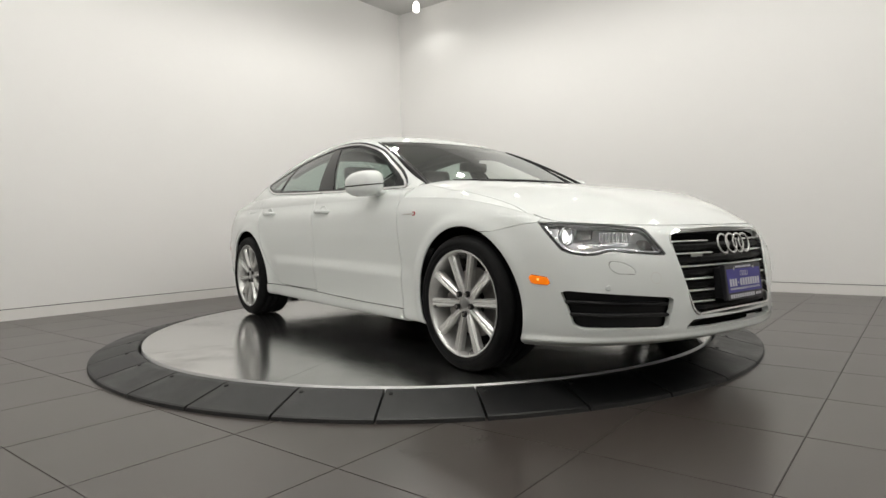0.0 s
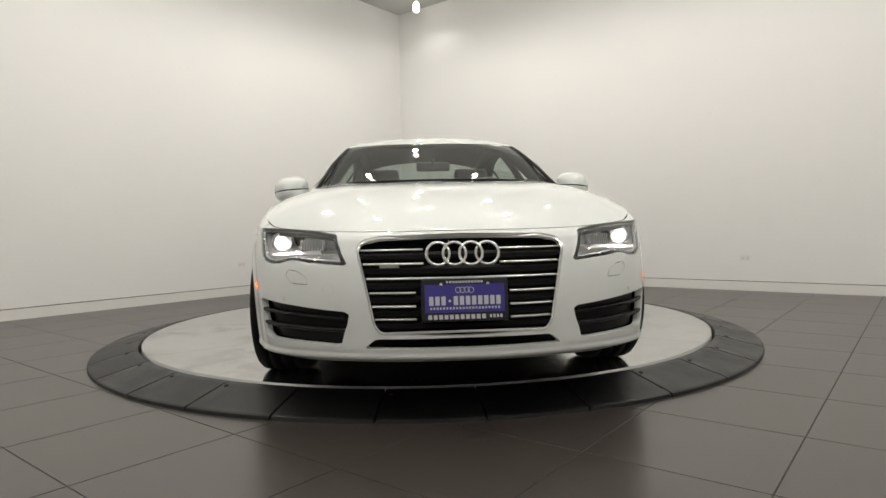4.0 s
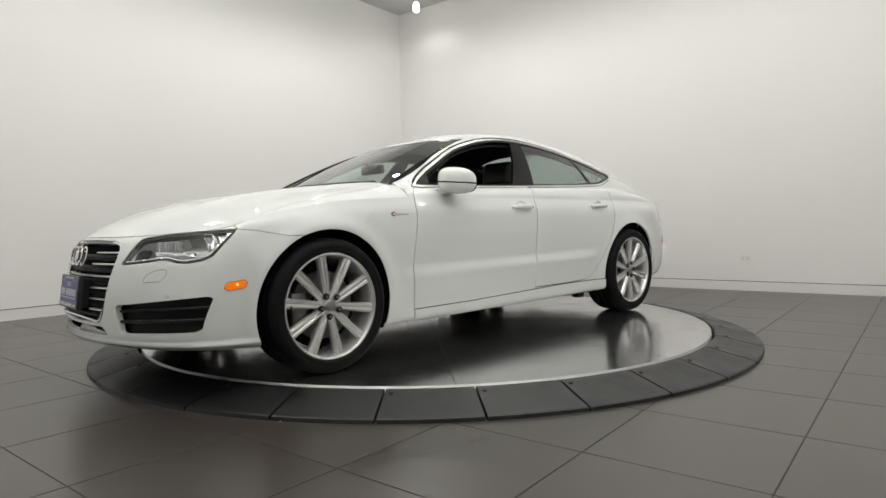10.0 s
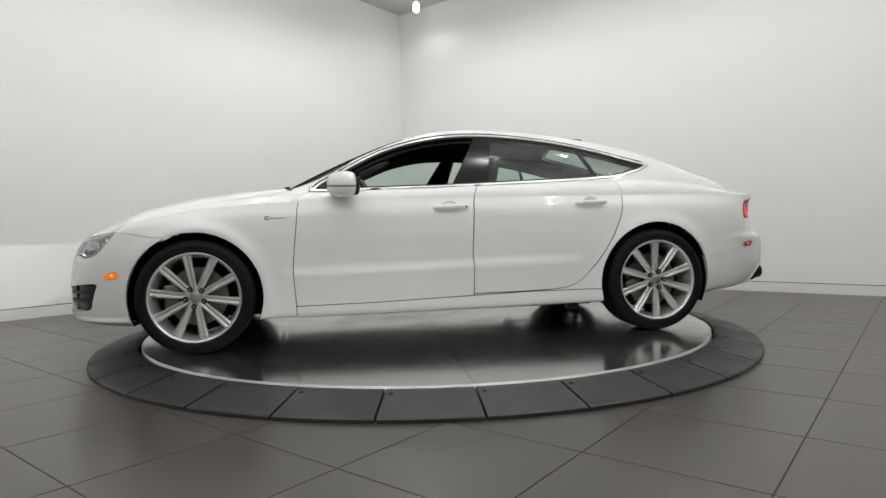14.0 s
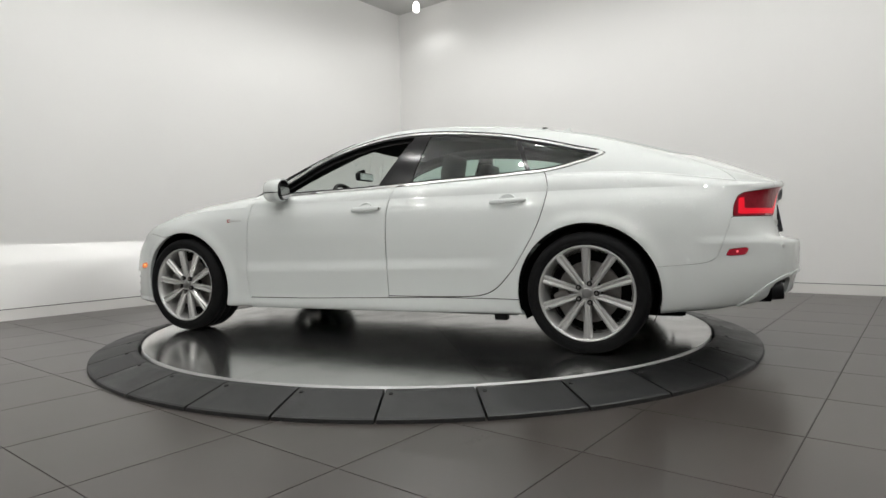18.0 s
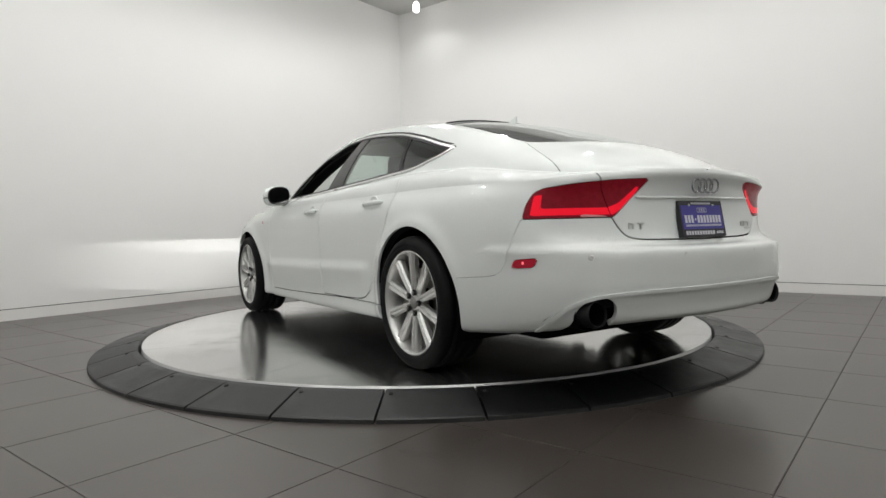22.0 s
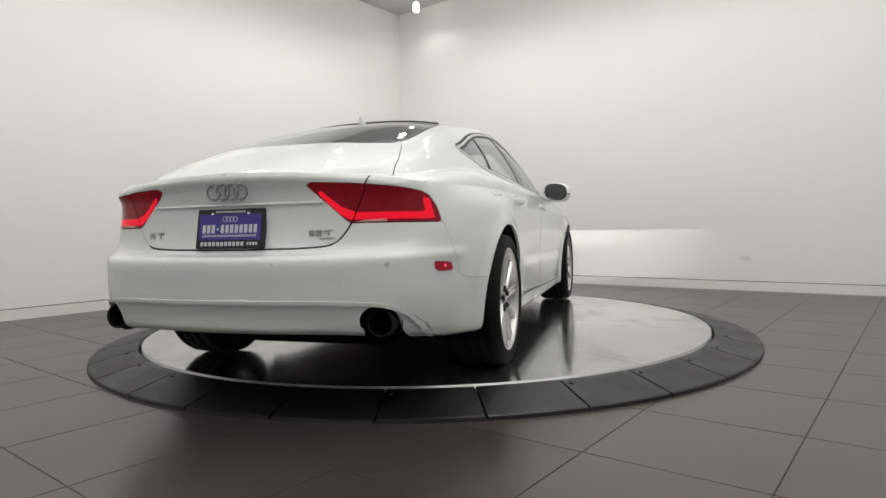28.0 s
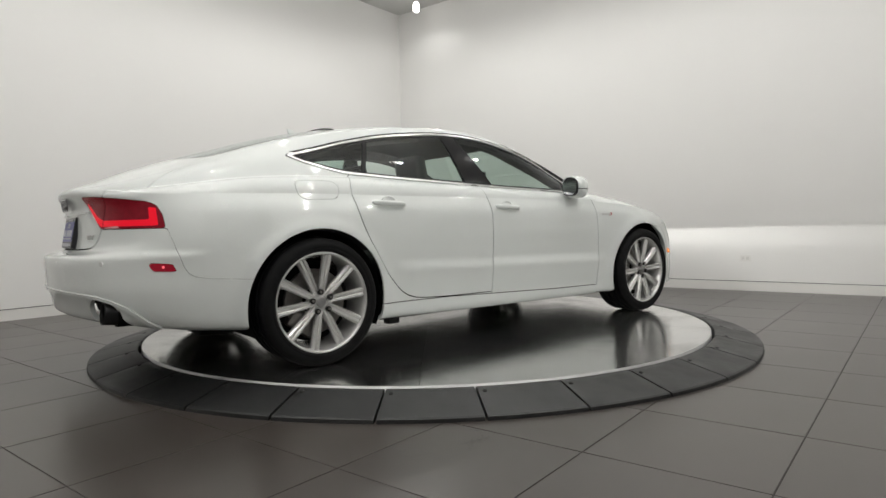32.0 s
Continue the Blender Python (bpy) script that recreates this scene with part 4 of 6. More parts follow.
panel("rear_window_border", [frit], BLACK_GLOSS, rear_window, both=True, depth=0.004, shift=-0.003)

# black seals that stand up along the windscreen's sides
for s in (1, -1):
    V_, F_ = [], []
    xs_ = np.linspace(0.97, 0.18, 24)
    for x in xs_:
        yr, zr, zc = float(RAIL_Y(x)), float(RAIL_Z(x)), float(ROOF_Z(x))
        y = yr - 0.012
        z = zc - (zc - zr) * (y / yr) ** float(np.interp(x, [0.0, 0.6], [2.4, 2.0]))
        h = 0.004 + 0.013 * (x - 0.18) / 0.79
        V_ += [(x + a + CAR_X, s * (y + b) + CAR_Y, z + c) for a, b, c in ((0, 0.007, -0.006), (0.3 * h, 0.005, h), (0.3 * h, -0.005, h), (0, -0.008, -0.004))]
    for i in range(len(xs_) - 1):
        for k in range(4):
            l = (k + 1) % 4
            F_.append((i * 4 + k, i * 4 + l, (i + 1) * 4 + l, (i + 1) * 4 + k))
    mesh_ob("screen_seal", V_, F_, BLACK_PLASTIC, windscreen, "black rubber screen seal")

# black seal that stands up along the roof's rear edge
V_, F_ = [], []
for y in np.linspace(-0.47, 0.47, 33):
    x = -1.062 - 0.26 * y * y
    yr, zr, zc = float(RAIL_Y(x)), float(RAIL_Z(x)), float(ROOF_Z(x))
    z = zc - (zc - zr) * (abs(y) / yr) ** 2.4
    V_ += [(x + a + CAR_X, y + CAR_Y, z + b) for a, b in ((-0.012, -0.004), (-0.010, 0.0075), (0.006, 0.0085), (0.012, -0.004))]
for i in range(32):
    for k in range(4):
        l = (k + 1) % 4
        F_.append((i * 4 + k, i * 4 + l, (i + 1) * 4 + l, (i + 1) * 4 + k))
mesh_ob("window_seal", V_, F_, BLACK_PLASTIC, rear_window, "raised black rubber seal")

# black inner panels close behind the seams
in_low = keep(whole_low, lambda V: -inside(GRILLE, "y", "z", nose)(V), 0.004)
for poly, u, ok in ((SLOT, "y", nose), (FOG, "y", nose), (HEAD, DIAG, nose), (TAIL, DIAG_R, stern)):
    in_low = keep(in_low, lambda V: -inside(poly, u, "z", ok)(V), 0.0)
in_low = keep(in_low, lambda V: -inside(VALANCE, "y", "z", lambda V: V[:, 0] < -2.05)(V), -0.009)
in_low = keep(in_low, scallop, 0.0)
for wx in (WHEEL_X, -WHEEL_X):
    in_low = keep(in_low, lambda V: np.hypot(V[:, 0] - wx, V[:, 2] - 0.335) - 0.40)
in_hood = keep(whole_hood, lambda V: V[:, 0] - np.maximum(HOOD_REAR(V[:, 1]) + 0.004, 0.80))
in_cab = keep(whole_cab, lambda V: -screen_f(V), 0.0)
in_cab = keep(in_cab, lambda V: -inside(BACKLIGHT, "x", "y")(V), 0.0)
in_cab = keep(in_cab, lambda V: -inside(SIDE_WINDOWS, "x", "z", flank)(V), -0.010)
in_cab = keep(in_cab, lambda V: np.minimum(0.85 - V[:, 0], V[:, 0] + 2.2))
in_low = keep(in_low, lambda V: np.maximum(V[:, 0] + 2.15, 0.86 - V[:, 2]))
in_low = keep(in_low, lambda V: np.where(V[:, 0] > 1.2, np.interp(V[:, 0], [1.2, 1.5, 1.75, 1.95, 2.3], [0.83, 0.78, 0.74, 0.70, 0.66]) - V[:, 2], 1.0))
in_hood = keep(in_hood, lambda V: np.where(V[:, 0] > 1.2, edge_at(V[:, 0])[0] - 0.03 - V[:, 1], 1.0))
for pc in (in_low, in_hood, in_cab):
    panel("inner_panel", [pc], UNDER, car, "black inner body panel", both=True, depth=0, shift=-0.0075)

# lining inside the roof and pillars
inner = sheet(cabin_surface(96, 6, 14, 14))
inner = keep(inner, lambda V: -screen_f(V), 0.0)
inner = keep(inner, lambda V: -inside(BACKLIGHT, "x", "y")(V), 0.0)
inner = keep(inner, lambda V: -inside(SIDE_WINDOWS, "x", "z", flank)(V), -0.034)
inner = keep(inner, lambda V: np.minimum(np.minimum(V[:, 2] - 0.80, 0.88 - V[:, 0]), V[:, 0] + 1.95))
panel("headliner", [inner], LINING, car, "black roof and pillar lining", both=True, depth=0, shift=-0.034)

# thick covers along the inside of the pillars and the roof's sides
for s in (1, -1):
    V_, F_ = [], []
    xs_ = np.linspace(0.90, -1.35, 46)
    for x in xs_:
        y, z = float(RAIL_Y(x)) - 0.050, float(RAIL_Z(x)) - 0.046
        w_, h_ = (0.040, 0.034) if x < 0.2 else (0.034, 0.040)
        V_ += [(x + 0.4 * h_ * math.sin(q) + CAR_X, s * (y + w_ * math.cos(q)) + CAR_Y, z + h_ * math.sin(q)) for q in np.linspace(0, 2 * math.pi, 9)[:-1]]
    for i in range(len(xs_) - 1):
        for k in range(8):
            l = (k + 1) % 8
            F_.append((i * 8 + k, i * 8 + l, (i + 1) * 8 + l, (i + 1) * 8 + k))
    F_ += [tuple(range(8)), tuple(range(len(V_) - 8, len(V_)))]
    mesh_ob("pillar_cover", V_, F_, LINING, car, "black pillar and roof rail cover", smooth=True)

# ---- grille ----
def flat_ring(name, poly, t, x_of, depth, material, parent, label=""):
    """A raised frame along an outline in y and z, standing on a face x_of(y, z)."""
    P = np.array(poly)
    c = P.mean(0)
    E = np.roll(P, -1, 0) - np.roll(P, 1, 0)
    N = np.stack([E[:, 1], -E[:, 0]], 1) / np.linalg.norm(E, axis=1)[:, None]
    if ((P - c) * N).sum() < 0:
        N = -N
    V, F, n = [], [], len(P)
    for off, dx in ((0.0, -depth), (0.0, 0.0), (-t * 0.3, 0.004), (-t, 0.002), (-t, -depth)):
        Q = P + N * off
        V += [(x_of(abs(y), z) + dx + CAR_X, y + CAR_Y, z) for y, z in Q]
    for k in range(4):
        for i in range(n):
            j = (i + 1) % n
            F.append((k * n + i, k * n + j, (k + 1) * n + j, (k + 1) * n + i))
    return mesh_ob(name, V, F, material, parent, label, smooth=False)


NOSE_X = lambda y, z: float(np.interp(z, [0.25, 0.30, 0.45, 0.58, 0.655, 0.70], [2.370, 2.372, 2.362, 2.335, 2.300, 2.262]) - np.interp(y, [0, 0.25, 0.42, 0.64], [0, 0.019, 0.057, 0.14]))


def full(poly):
    """An outline given for the left half, closed across the middle."""
    half = [p for p in poly if p[0] > 0.001]
    return half + [(-y, z) for y, z in half[::-1]]


grille = new("grille")
grille.parent = car
G_FULL = full(GRILLE)
flat_ring("grille_frame", G_FULL, 0.011, lambda y, z: NOSE_X(y, z) + 0.003, 0.04, CHROME, grille, "bright chrome grille surround")
mesh_ob("grille_back", [(NOSE_X(abs(y), z) - 0.05 + CAR_X, y + CAR_Y, z) for y, z in G_FULL] + [(2.20 + CAR_X, CAR_Y, 0.5)], [(i, (i + 1) % len(G_FULL), len(G_FULL)) for i in range(len(G_FULL))], GRILLE_BLACK, grille)


def bar(name, pts, h, d, material, parent, label="", tilt=0.0):
    """A slat along points: a thin rounded section swept along them."""
    V, F = [], []
    sec = [(-d, -h / 2), (0, -h / 2), (h * 0.35, -h * 0.2), (h * 0.35, h * 0.2), (0, h / 2), (-d, h / 2)]
    for x, y, z in pts:
        V += [(x + a + CAR_X, y + CAR_Y, z + b) for a, b in sec]
    m = len(sec)
    for i in range(len(pts) - 1):
        for k in range(m):
            l = (k + 1) % m
            F.append((i * m + k, i * m + l, (i + 1) * m + l, (i + 1) * m + k))
    F += [tuple(range(m))[::-1], tuple(range((len(pts) - 1) * m, len(pts) * m))]
    return mesh_ob(name, V, F, material, parent, label)


def grille_half(z):
    return float(np.interp(z, [0.30, 0.335, 0.632, 0.668, 0.69], [0.318, 0.345, 0.407, 0.390, 0.30]))


for z in (0.628, 0.574, 0.517, 0.462, 0.410, 0.360):
    w = grille_half(z) - 0.006
    spans = [(-w, w)]
    if z > 0.56:
        spans = [(-w, -0.152), (0.152, w)]
    elif z < 0.50:
        spans = [(-w, -0.185), (0.185, w)]
    for a, b in spans:
        n = max(4, int(abs(b - a) / 0.05))
        bar("grille_slat", [(NOSE_X(abs(y), z) - 0.012, y, z) for y in np.linspace(a, b, n)], 0.0072, 0.025, TRIM_METAL, grille, "bright metal slat")
    n = 16
    bar("grille_louvre", [(NOSE_X(abs(y), z - 0.026) - 0.030, y, z - 0.026) for y in np.linspace(-w, w, n)], 0.034, 0.012, GRILLE_BLACK, grille)


def rings(name, x_of, y0, z0, r, tube, pitch, face, material, parent):
    """Four plain linked rings on a face turned to the front (1) or the rear (-1)."""
    root = new(name)
    root.parent = parent
    for k in range(4):
        bm = bmesh.new()
        prof = [(r + tube * math.cos(a), tube * 0.8 * math.sin(a)) for a in np.linspace(0, 2 * math.pi, 9)]
        yy = y0 + (k - 1.5) * pitch
        lathe(bm, prof, 36, Matrix.Translation((x_of(abs(yy)) + CAR_X, yy + CAR_Y, z0)) @ Euler((0, radians(90 - (14 if face > 0 else 6)), 0)).to_matrix().to_4x4())
        part("ring", bm, material, root, smooth=True)
    return root


rings("front_emblem", lambda y: NOSE_X(y, 0.612) + 0.022, 0.0, 0.612, 0.0445, 0.006, 0.064, 1, CHROME, car)

# lower intake and side intakes
part_slot = mesh_ob("lower_intake", [(NOSE_X(abs(y), z) - 0.035 + CAR_X, y + CAR_Y, z) for y, z in full(SLOT)] + [(2.25 + CAR_X, CAR_Y, 0.27)], [(i, (i + 1) % len(full(SLOT)), len(full(SLOT))) for i in range(len(full(SLOT)))], BLACK_PLASTIC, front_bumper, "black mesh intake")
for right in (False, True):
    s = -1 if right else 1
    intake = panel("side_intake", [fog_skin], BLACK_PLASTIC, car, "black ribbed bumper intake", right=right, shift=-0.045, depth=0)
    for z0, dz in ((0.362, 0.020), (0.315, 0.014)):
        pts = [(NOSE_X(y, z0 + dz * (y - 0.45) / 0.38) - 0.008 - 0.16 * max(0, y - 0.64) ** 1.0 * 3.3, s * y, z0 + dz * (y - 0.45) / 0.38) for y in np.linspace(0.462, 0.835, 10)]
        low_pts = []
        for x, y, z in pts:
            j = np.argmin(np.abs(LOW[:60, 20:32, 1] - abs(y)).min(1))
            k = int(np.argmin(np.abs(LOW[j, :, 2] - z)))
            low_pts.append((float(LOW[j, k, 0]) - 0.014, y, z))
        bar("intake_blade", low_pts, 0.014, 0.03, BLACK_PLASTIC, intake)
# ---- lamps of the car ----
def along(path, u, v, width):
    """More than 0 within half a width of a path."""
    P = np.array(path, float)
    axes = [np.array({"x": (1, 0, 0), "y": (0, 1, 0), "z": (0, 0, 1)}[a] if isinstance(a, str) else a, float) for a in (u, v)]

    def f(V):
        q = np.stack([V @ axes[0], V @ axes[1]], 1)
        best = np.full(len(q), 1e9)
        for a, b in zip(P, P[1:]):
            e = b - a
            t = np.clip(((q - a) @ e) / (e @ e), 0, 1)
            best = np.minimum(best, np.linalg.norm(q - a - t[:, None] * e, axis=1))
        return width / 2 - best
    return f


def bowl(piece, depth):
    """The walls and the back of a recess behind a piece."""
    V, F = piece
    W_, G = rimmed(piece, depth)
    n = len(F)
    back = shifted(piece, -depth)
    k = len(W_)
    return list(W_) + [tuple(v) for v in back[0]], G[n:] + [tuple(i + k for i in f) for f in back[1]]


def at_car(x, y, z):
    return Vector((x + CAR_X, y + CAR_Y, z))


def put(bm, x, y, z, rx=0, ry=0, rz=0):
    bmesh.ops.transform(bm, matrix=pose(x + CAR_X, y + CAR_Y, z, rx, ry, rz), verts=bm.verts)
    return bm


bead = keep(keep(whole_low, lambda V: -2.06 - V[:, 0]), along([(-0.1, 0.440), (0.44, 0.438), (0.60, 0.431), (0.645, 0.425), (0.690, 0.408), (0.728, 0.378), (0.752, 0.335), (0.765, 0.28)], "y", "z", 0.015))
panel("valance_moulding", [bead], PAINT, rear_bumper_ob, both=True, shift=0.006, depth=0.012)
LED_PATH = [(-1.258, 0.586), (-1.20, 0.592), (-1.12, 0.599), (-1.06, 0.608), (-1.02, 0.606), (-0.98, 0.594), (-0.93, 0.592), (-0.878, 0.601), (-0.846, 0.616), (-0.806, 0.662), (-0.766, 0.713)]
for right in (False, True):
    s = -1 if right else 1
    lamp = panel("headlight", [head_skin], LAMP_GLASS, car, "lit headlight with a clear lens", right=right, depth=0, shift=-0.001)
    pc = mirrored(head_skin) if right else head_skin
    V_, F_ = bowl(pc, 0.085)
    mesh_ob("housing", [tuple(np.array(v) + CAR_OFF) for v in V_], F_, LAMP_BEZEL, lamp, smooth=False)
    strip = keep(head_skin, along(LED_PATH, DIAG, "z", 0.010))
    panel("light_strip", [strip], REFLECTOR, lamp, "bright strip that carries small lit diodes", right=right, depth=0.01, shift=-0.0065)
    run = np.array(LED_PATH)
    d_ = np.concatenate([[0], np.cumsum(np.linalg.norm(np.diff(run, axis=0), axis=1))])
    for q in np.linspace(0.012, d_[-1] - 0.008, 18):
        u0, z0 = np.interp(q, d_, run[:, 0]), np.interp(q, d_, run[:, 1])
        dot = keep(head_skin, lambda V: 0.0048 - np.hypot(V @ np.array(DIAG) - u0, V[:, 2] - z0))
        if len(dot[1]):
            panel("diode", [dot], LED, lamp, right=right, depth=0, shift=-0.0025)
    edge_band = keep(head_skin, lambda V: 0.011 - inside(HEAD, DIAG, "z")(V))
    panel("bezel", [edge_band], BLACK_PLASTIC, lamp, "dark lamp bezel", right=right, depth=0.02, shift=-0.004)
    # projector: chrome tube, glowing lens, a shade above the beam
    px, py, pz = 1.99, 0.752, 0.663
    part("projector", put(lathe(bmesh.new(), [(0.034, 0.0), (0.044, 0.012), (0.047, 0.03), (0.040, 0.034), (0.036, 0.026), (0.033, 0.0)], 28), px - 0.045, s * py, pz, 0, 90, 0), REFLECTOR, lamp, smooth=True)
    part("projector_lens", put(lathe(bmesh.new(), [(0.036, 0.0), (0.032, 0.009), (0.019, 0.015), (0.0005, 0.017)], 24), px - 0.045, s * py, pz, 0, 90, 0), XENON, lamp, "glowing round projector lens", smooth=True)
    # added block that keeps the lamp's light out of the wheel arch
    part("back_shield", put(box(bmesh.new(), 1.842, 1.858, min(s * 0.45, s * 0.86), max(s * 0.45, s * 0.86), 0.46, 0.72), 0, 0, 0), UNDER, lamp, "black block added behind the lamp against stray light")
    # low beam: thin emitters added below the projector, in black boxes that cut the light off above, one wide and one
    # narrow
    for bx, by, half, side_slope, drop in ((2.030, 0.735, 0.015, 0.85, 0.34), (2.072, 0.668, 0.012, 0.16, 0.05)):
        by, bz, h0, L0 = s * by, 0.622, 0.0004, 0.034
        mesh_ob("burner", [at_car(bx + 0.001, by + q * half, bz - k * h0) for q, k in ((-1, 0), (-1, 1), (1, 1), (1, 0))], [(0, 1, 2, 3) if s == 1 else (3, 2, 1, 0)], BEAM_SOURCE, lamp, "thin hidden emitter added for the low beam")
        V_ = [at_car(bx + dx, by + q * (half + 0.0015 + side_slope * dx), bz + z) for dx in (0.0, L0) for q, z in ((-1, 0.0002), (1, 0.0002), (1, -0.0012 - drop * dx), (-1, -0.0012 - drop * dx))]
        mesh_ob("shutter", V_, [(0, 1, 2, 3), (0, 4, 5, 1), (1, 5, 6, 2), (2, 6, 7, 3), (3, 7, 4, 0)], UNDER, lamp, "added black box that shapes the low beam")
    # inner reflector with upright ribs
    bm = bmesh.new()
    box(bm, -0.02, 0.0, -0.062, 0.062, -0.024, 0.024, 0.006)
    part("reflector", put(bm, 2.105, s * 0.600, 0.652, 0, -8, s * 40), REFLECTOR, lamp)
    for k in range(7):
        bm = bmesh.new()
        box(bm, 0.0, 0.012, -0.0035, 0.0035, -0.022, 0.022, 0.001)
        part("rib", put(bm, 2.105 + 0.012 - (k - 2.2) * 0.0105, s * (0.604 + (k - 2.2) * 0.0125), 0.652, 0, -8, s * 40), LAMP_BEZEL, lamp)
    bm = bmesh.new()
    box(bm, -0.004, 0.004, -0.10, 0.10, -0.012, 0.012, 0.003)
    part("chrome_step", put(bm, 2.085, s * 0.635, 0.622, 0, 30, s * 42), REFLECTOR, lamp)

    # tail lamp in two halves, one on the lid
    for on_lid in (False, True):
        half = split(tail_skin, inside(LID, "y", "z"), 0.004)[0 if on_lid else 1]
        glow, dark = split(half, inside(TAIL_GLOW, DIAG_R, "z"), 0.0)
        lamp = panel("tail_light", [dark], RED_LENS, car, "red tail lamp with a glowing band", right=right, depth=0.012)
        panel("light_band", [glow], RED_GLOW, lamp, "glowing red band", right=right, depth=0.012)
        V_, F_ = bowl(mirrored(half) if right else half, 0.05)
        mesh_ob("housing", [tuple(np.array(v) + CAR_OFF) for v in V_], F_, BLACK_PLASTIC, lamp)
        if not on_lid:
            panel("reverse_lens", [keep(half, inside([(-1.20, 0.743), (-1.21, 0.757), (-1.325, 0.757), (-1.330, 0.743)], DIAG_R, "z"))], CLEAR_RED, lamp, "pale reversing lens", right=right, depth=0, shift=0.0015)
    # marker bulbs
    part("bulb", put(lathe(bmesh.new(), [(0.006, 0), (0.005, 0.002), (0.0003, 0.003)], 10), -2.205, s * 0.832, 0.560, s * -90, 0, s * 12), RED_SPOT_GLOW, car, "small red bulb")
    part("bulb", put(lathe(bmesh.new(), [(0.007, 0), (0.005, 0.002), (0.0003, 0.003)], 10), 1.918, s * 0.8855, 0.478, s * -90), AMBER_SPOT, car, "small amber bulb")

# ---- wheels ----
def spoke_mesh():
    """One wheel spoke: a ridged bar from the hub to the rim, pointing up z, its face to +y."""
    V, F = [], []
    rows = [(0.040, 0.0175, 0.088), (0.075, 0.0195, 0.094), (0.12, 0.021, 0.098), (0.17, 0.023, 0.101), (0.215, 0.0245, 0.103), (0.246, 0.026, 0.104), (0.254, 0.027, 0.103)]
    for r, w, y in rows:
        for a, b in ((-w, -0.036), (-w, -0.013), (-w * 0.62, -0.001), (-w * 0.2, -0.003), (0.0, -0.007), (w * 0.2, -0.003), (w * 0.62, -0.001), (w, -0.013), (w, -0.036)):
            V.append((a, y + b, r))
    m = 9
    for i in range(len(rows) - 1):
        for k in range(m):
            l = (k + 1) % m
            F.append((i * m + k, (i + 1) * m + k, (i + 1) * m + l, i * m + l))
    me = bpy.data.meshes.new("spoke")
    me.from_pydata(V, [], F)
    me.materials.append(ALLOY)
    return me


def wheel():
    root = new("wheel")
    turn = pose(0, 0, 0, -90)
    prof = [(0.252, -0.130), (0.268, -0.148), (0.288, -0.156), (0.312, -0.150), (0.328, -0.136), (0.335, -0.118)]
    for g in (-0.055, 0.0, 0.055):
        prof += [(0.337, g - 0.007), (0.330, g - 0.005), (0.330, g + 0.005), (0.337, g + 0.007)]
    prof += [(0.335, 0.088), (0.328, 0.106), (0.312, 0.120), (0.2885, 0.126), (0.287, 0.1245), (0.284, 0.1245), (0.2825, 0.126), (0.270, 0.120), (0.257, 0.106)]
    part("tyre", lathe(bmesh.new(), prof, 64, turn), TYRE, root, "black low-profile tyre", smooth=True)
    part("rim", lathe(bmesh.new(), [(0.259, 0.100), (0.2655, 0.110), (0.2635, 0.1155), (0.257, 0.115), (0.2505, 0.106), (0.244, 0.085), (0.232, 0.05), (0.225, -0.02), (0.227, -0.10)], 64, turn), ALLOY, root, "silver alloy rim", smooth=True)
    me = spoke_mesh()
    for k in range(10):
        sp = new("spoke", me)
        sp.parent = root
        sp.rotation_euler = (0, radians(36 * k + 7), 0)
    part("hub", lathe(bmesh.new(), [(0.0005, 0.088), (0.030, 0.087), (0.062, 0.084), (0.070, 0.075), (0.070, 0.04), (0.0005, 0.04)], 32, turn), ALLOY, root, smooth=True)
    part("hub_cap", lathe(bmesh.new(), [(0.0005, 0.0945), (0.022, 0.0935), (0.029, 0.090), (0.0305, 0.084)], 28, turn), ALLOY_DARK, root, "grey hub cap", smooth=True)
    for k in range(5):
        a = radians(72 * k + 25)
        # solid black disc in place of the shade inside a bolt recess
        bm = bmesh.new()
        bmesh.ops.create_cone(bm, cap_ends=True, segments=14, radius1=0.0155, radius2=0.0155, depth=0.012)
        bmesh.ops.transform(bm, matrix=pose(0.054 * math.sin(a), 0.0935, 0.054 * math.cos(a), 90), verts=bm.verts)
        b = part("bolt_well", bm, BLACK_PLASTIC, root)
        bm = bmesh.new()
        bmesh.ops.create_cone(bm, cap_ends=True, segments=6, radius1=0.0075, radius2=0.0065, depth=0.006)
        bmesh.ops.transform(bm, matrix=pose(0.054 * math.sin(a), 0.1015, 0.054 * math.cos(a), 90), verts=bm.verts)
        part("bolt", bm, BRAKE_METAL, root)
    part("brake_disc", lathe(bmesh.new(), [(0.075, 0.020), (0.172, 0.020), (0.172, -0.006), (0.075, -0.006)], 48, turn), BRAKE_METAL, root, "ground steel brake disc")
    part("backing", lathe(bmesh.new(), [(0.0005, -0.02), (0.215, -0.02), (0.215, -0.024)], 32, turn), UNDER, root)
    bm = box(bmesh.new(), 0.095, 0.185, -0.03, 0.048, -0.085, 0.085, 0.018)
    part("caliper", bm, BRAKE_METAL, root, "grey brake caliper")
    part("valve", put(lathe(bmesh.new(), [(0.0005, 0.0), (0.004, 0.0), (0.004, 0.022), (0.0005, 0.024)], 8), 0.222 - CAR_X, 0.09 - CAR_Y, 0.02, -60), BLACK_PLASTIC, root)
    return root


w0 = wheel()
spots = [(WHEEL_X, 0.832, 0), (-WHEEL_X, 0.828, 0), (WHEEL_X, -0.832, 180), (-WHEEL_X, -0.828, 180)]
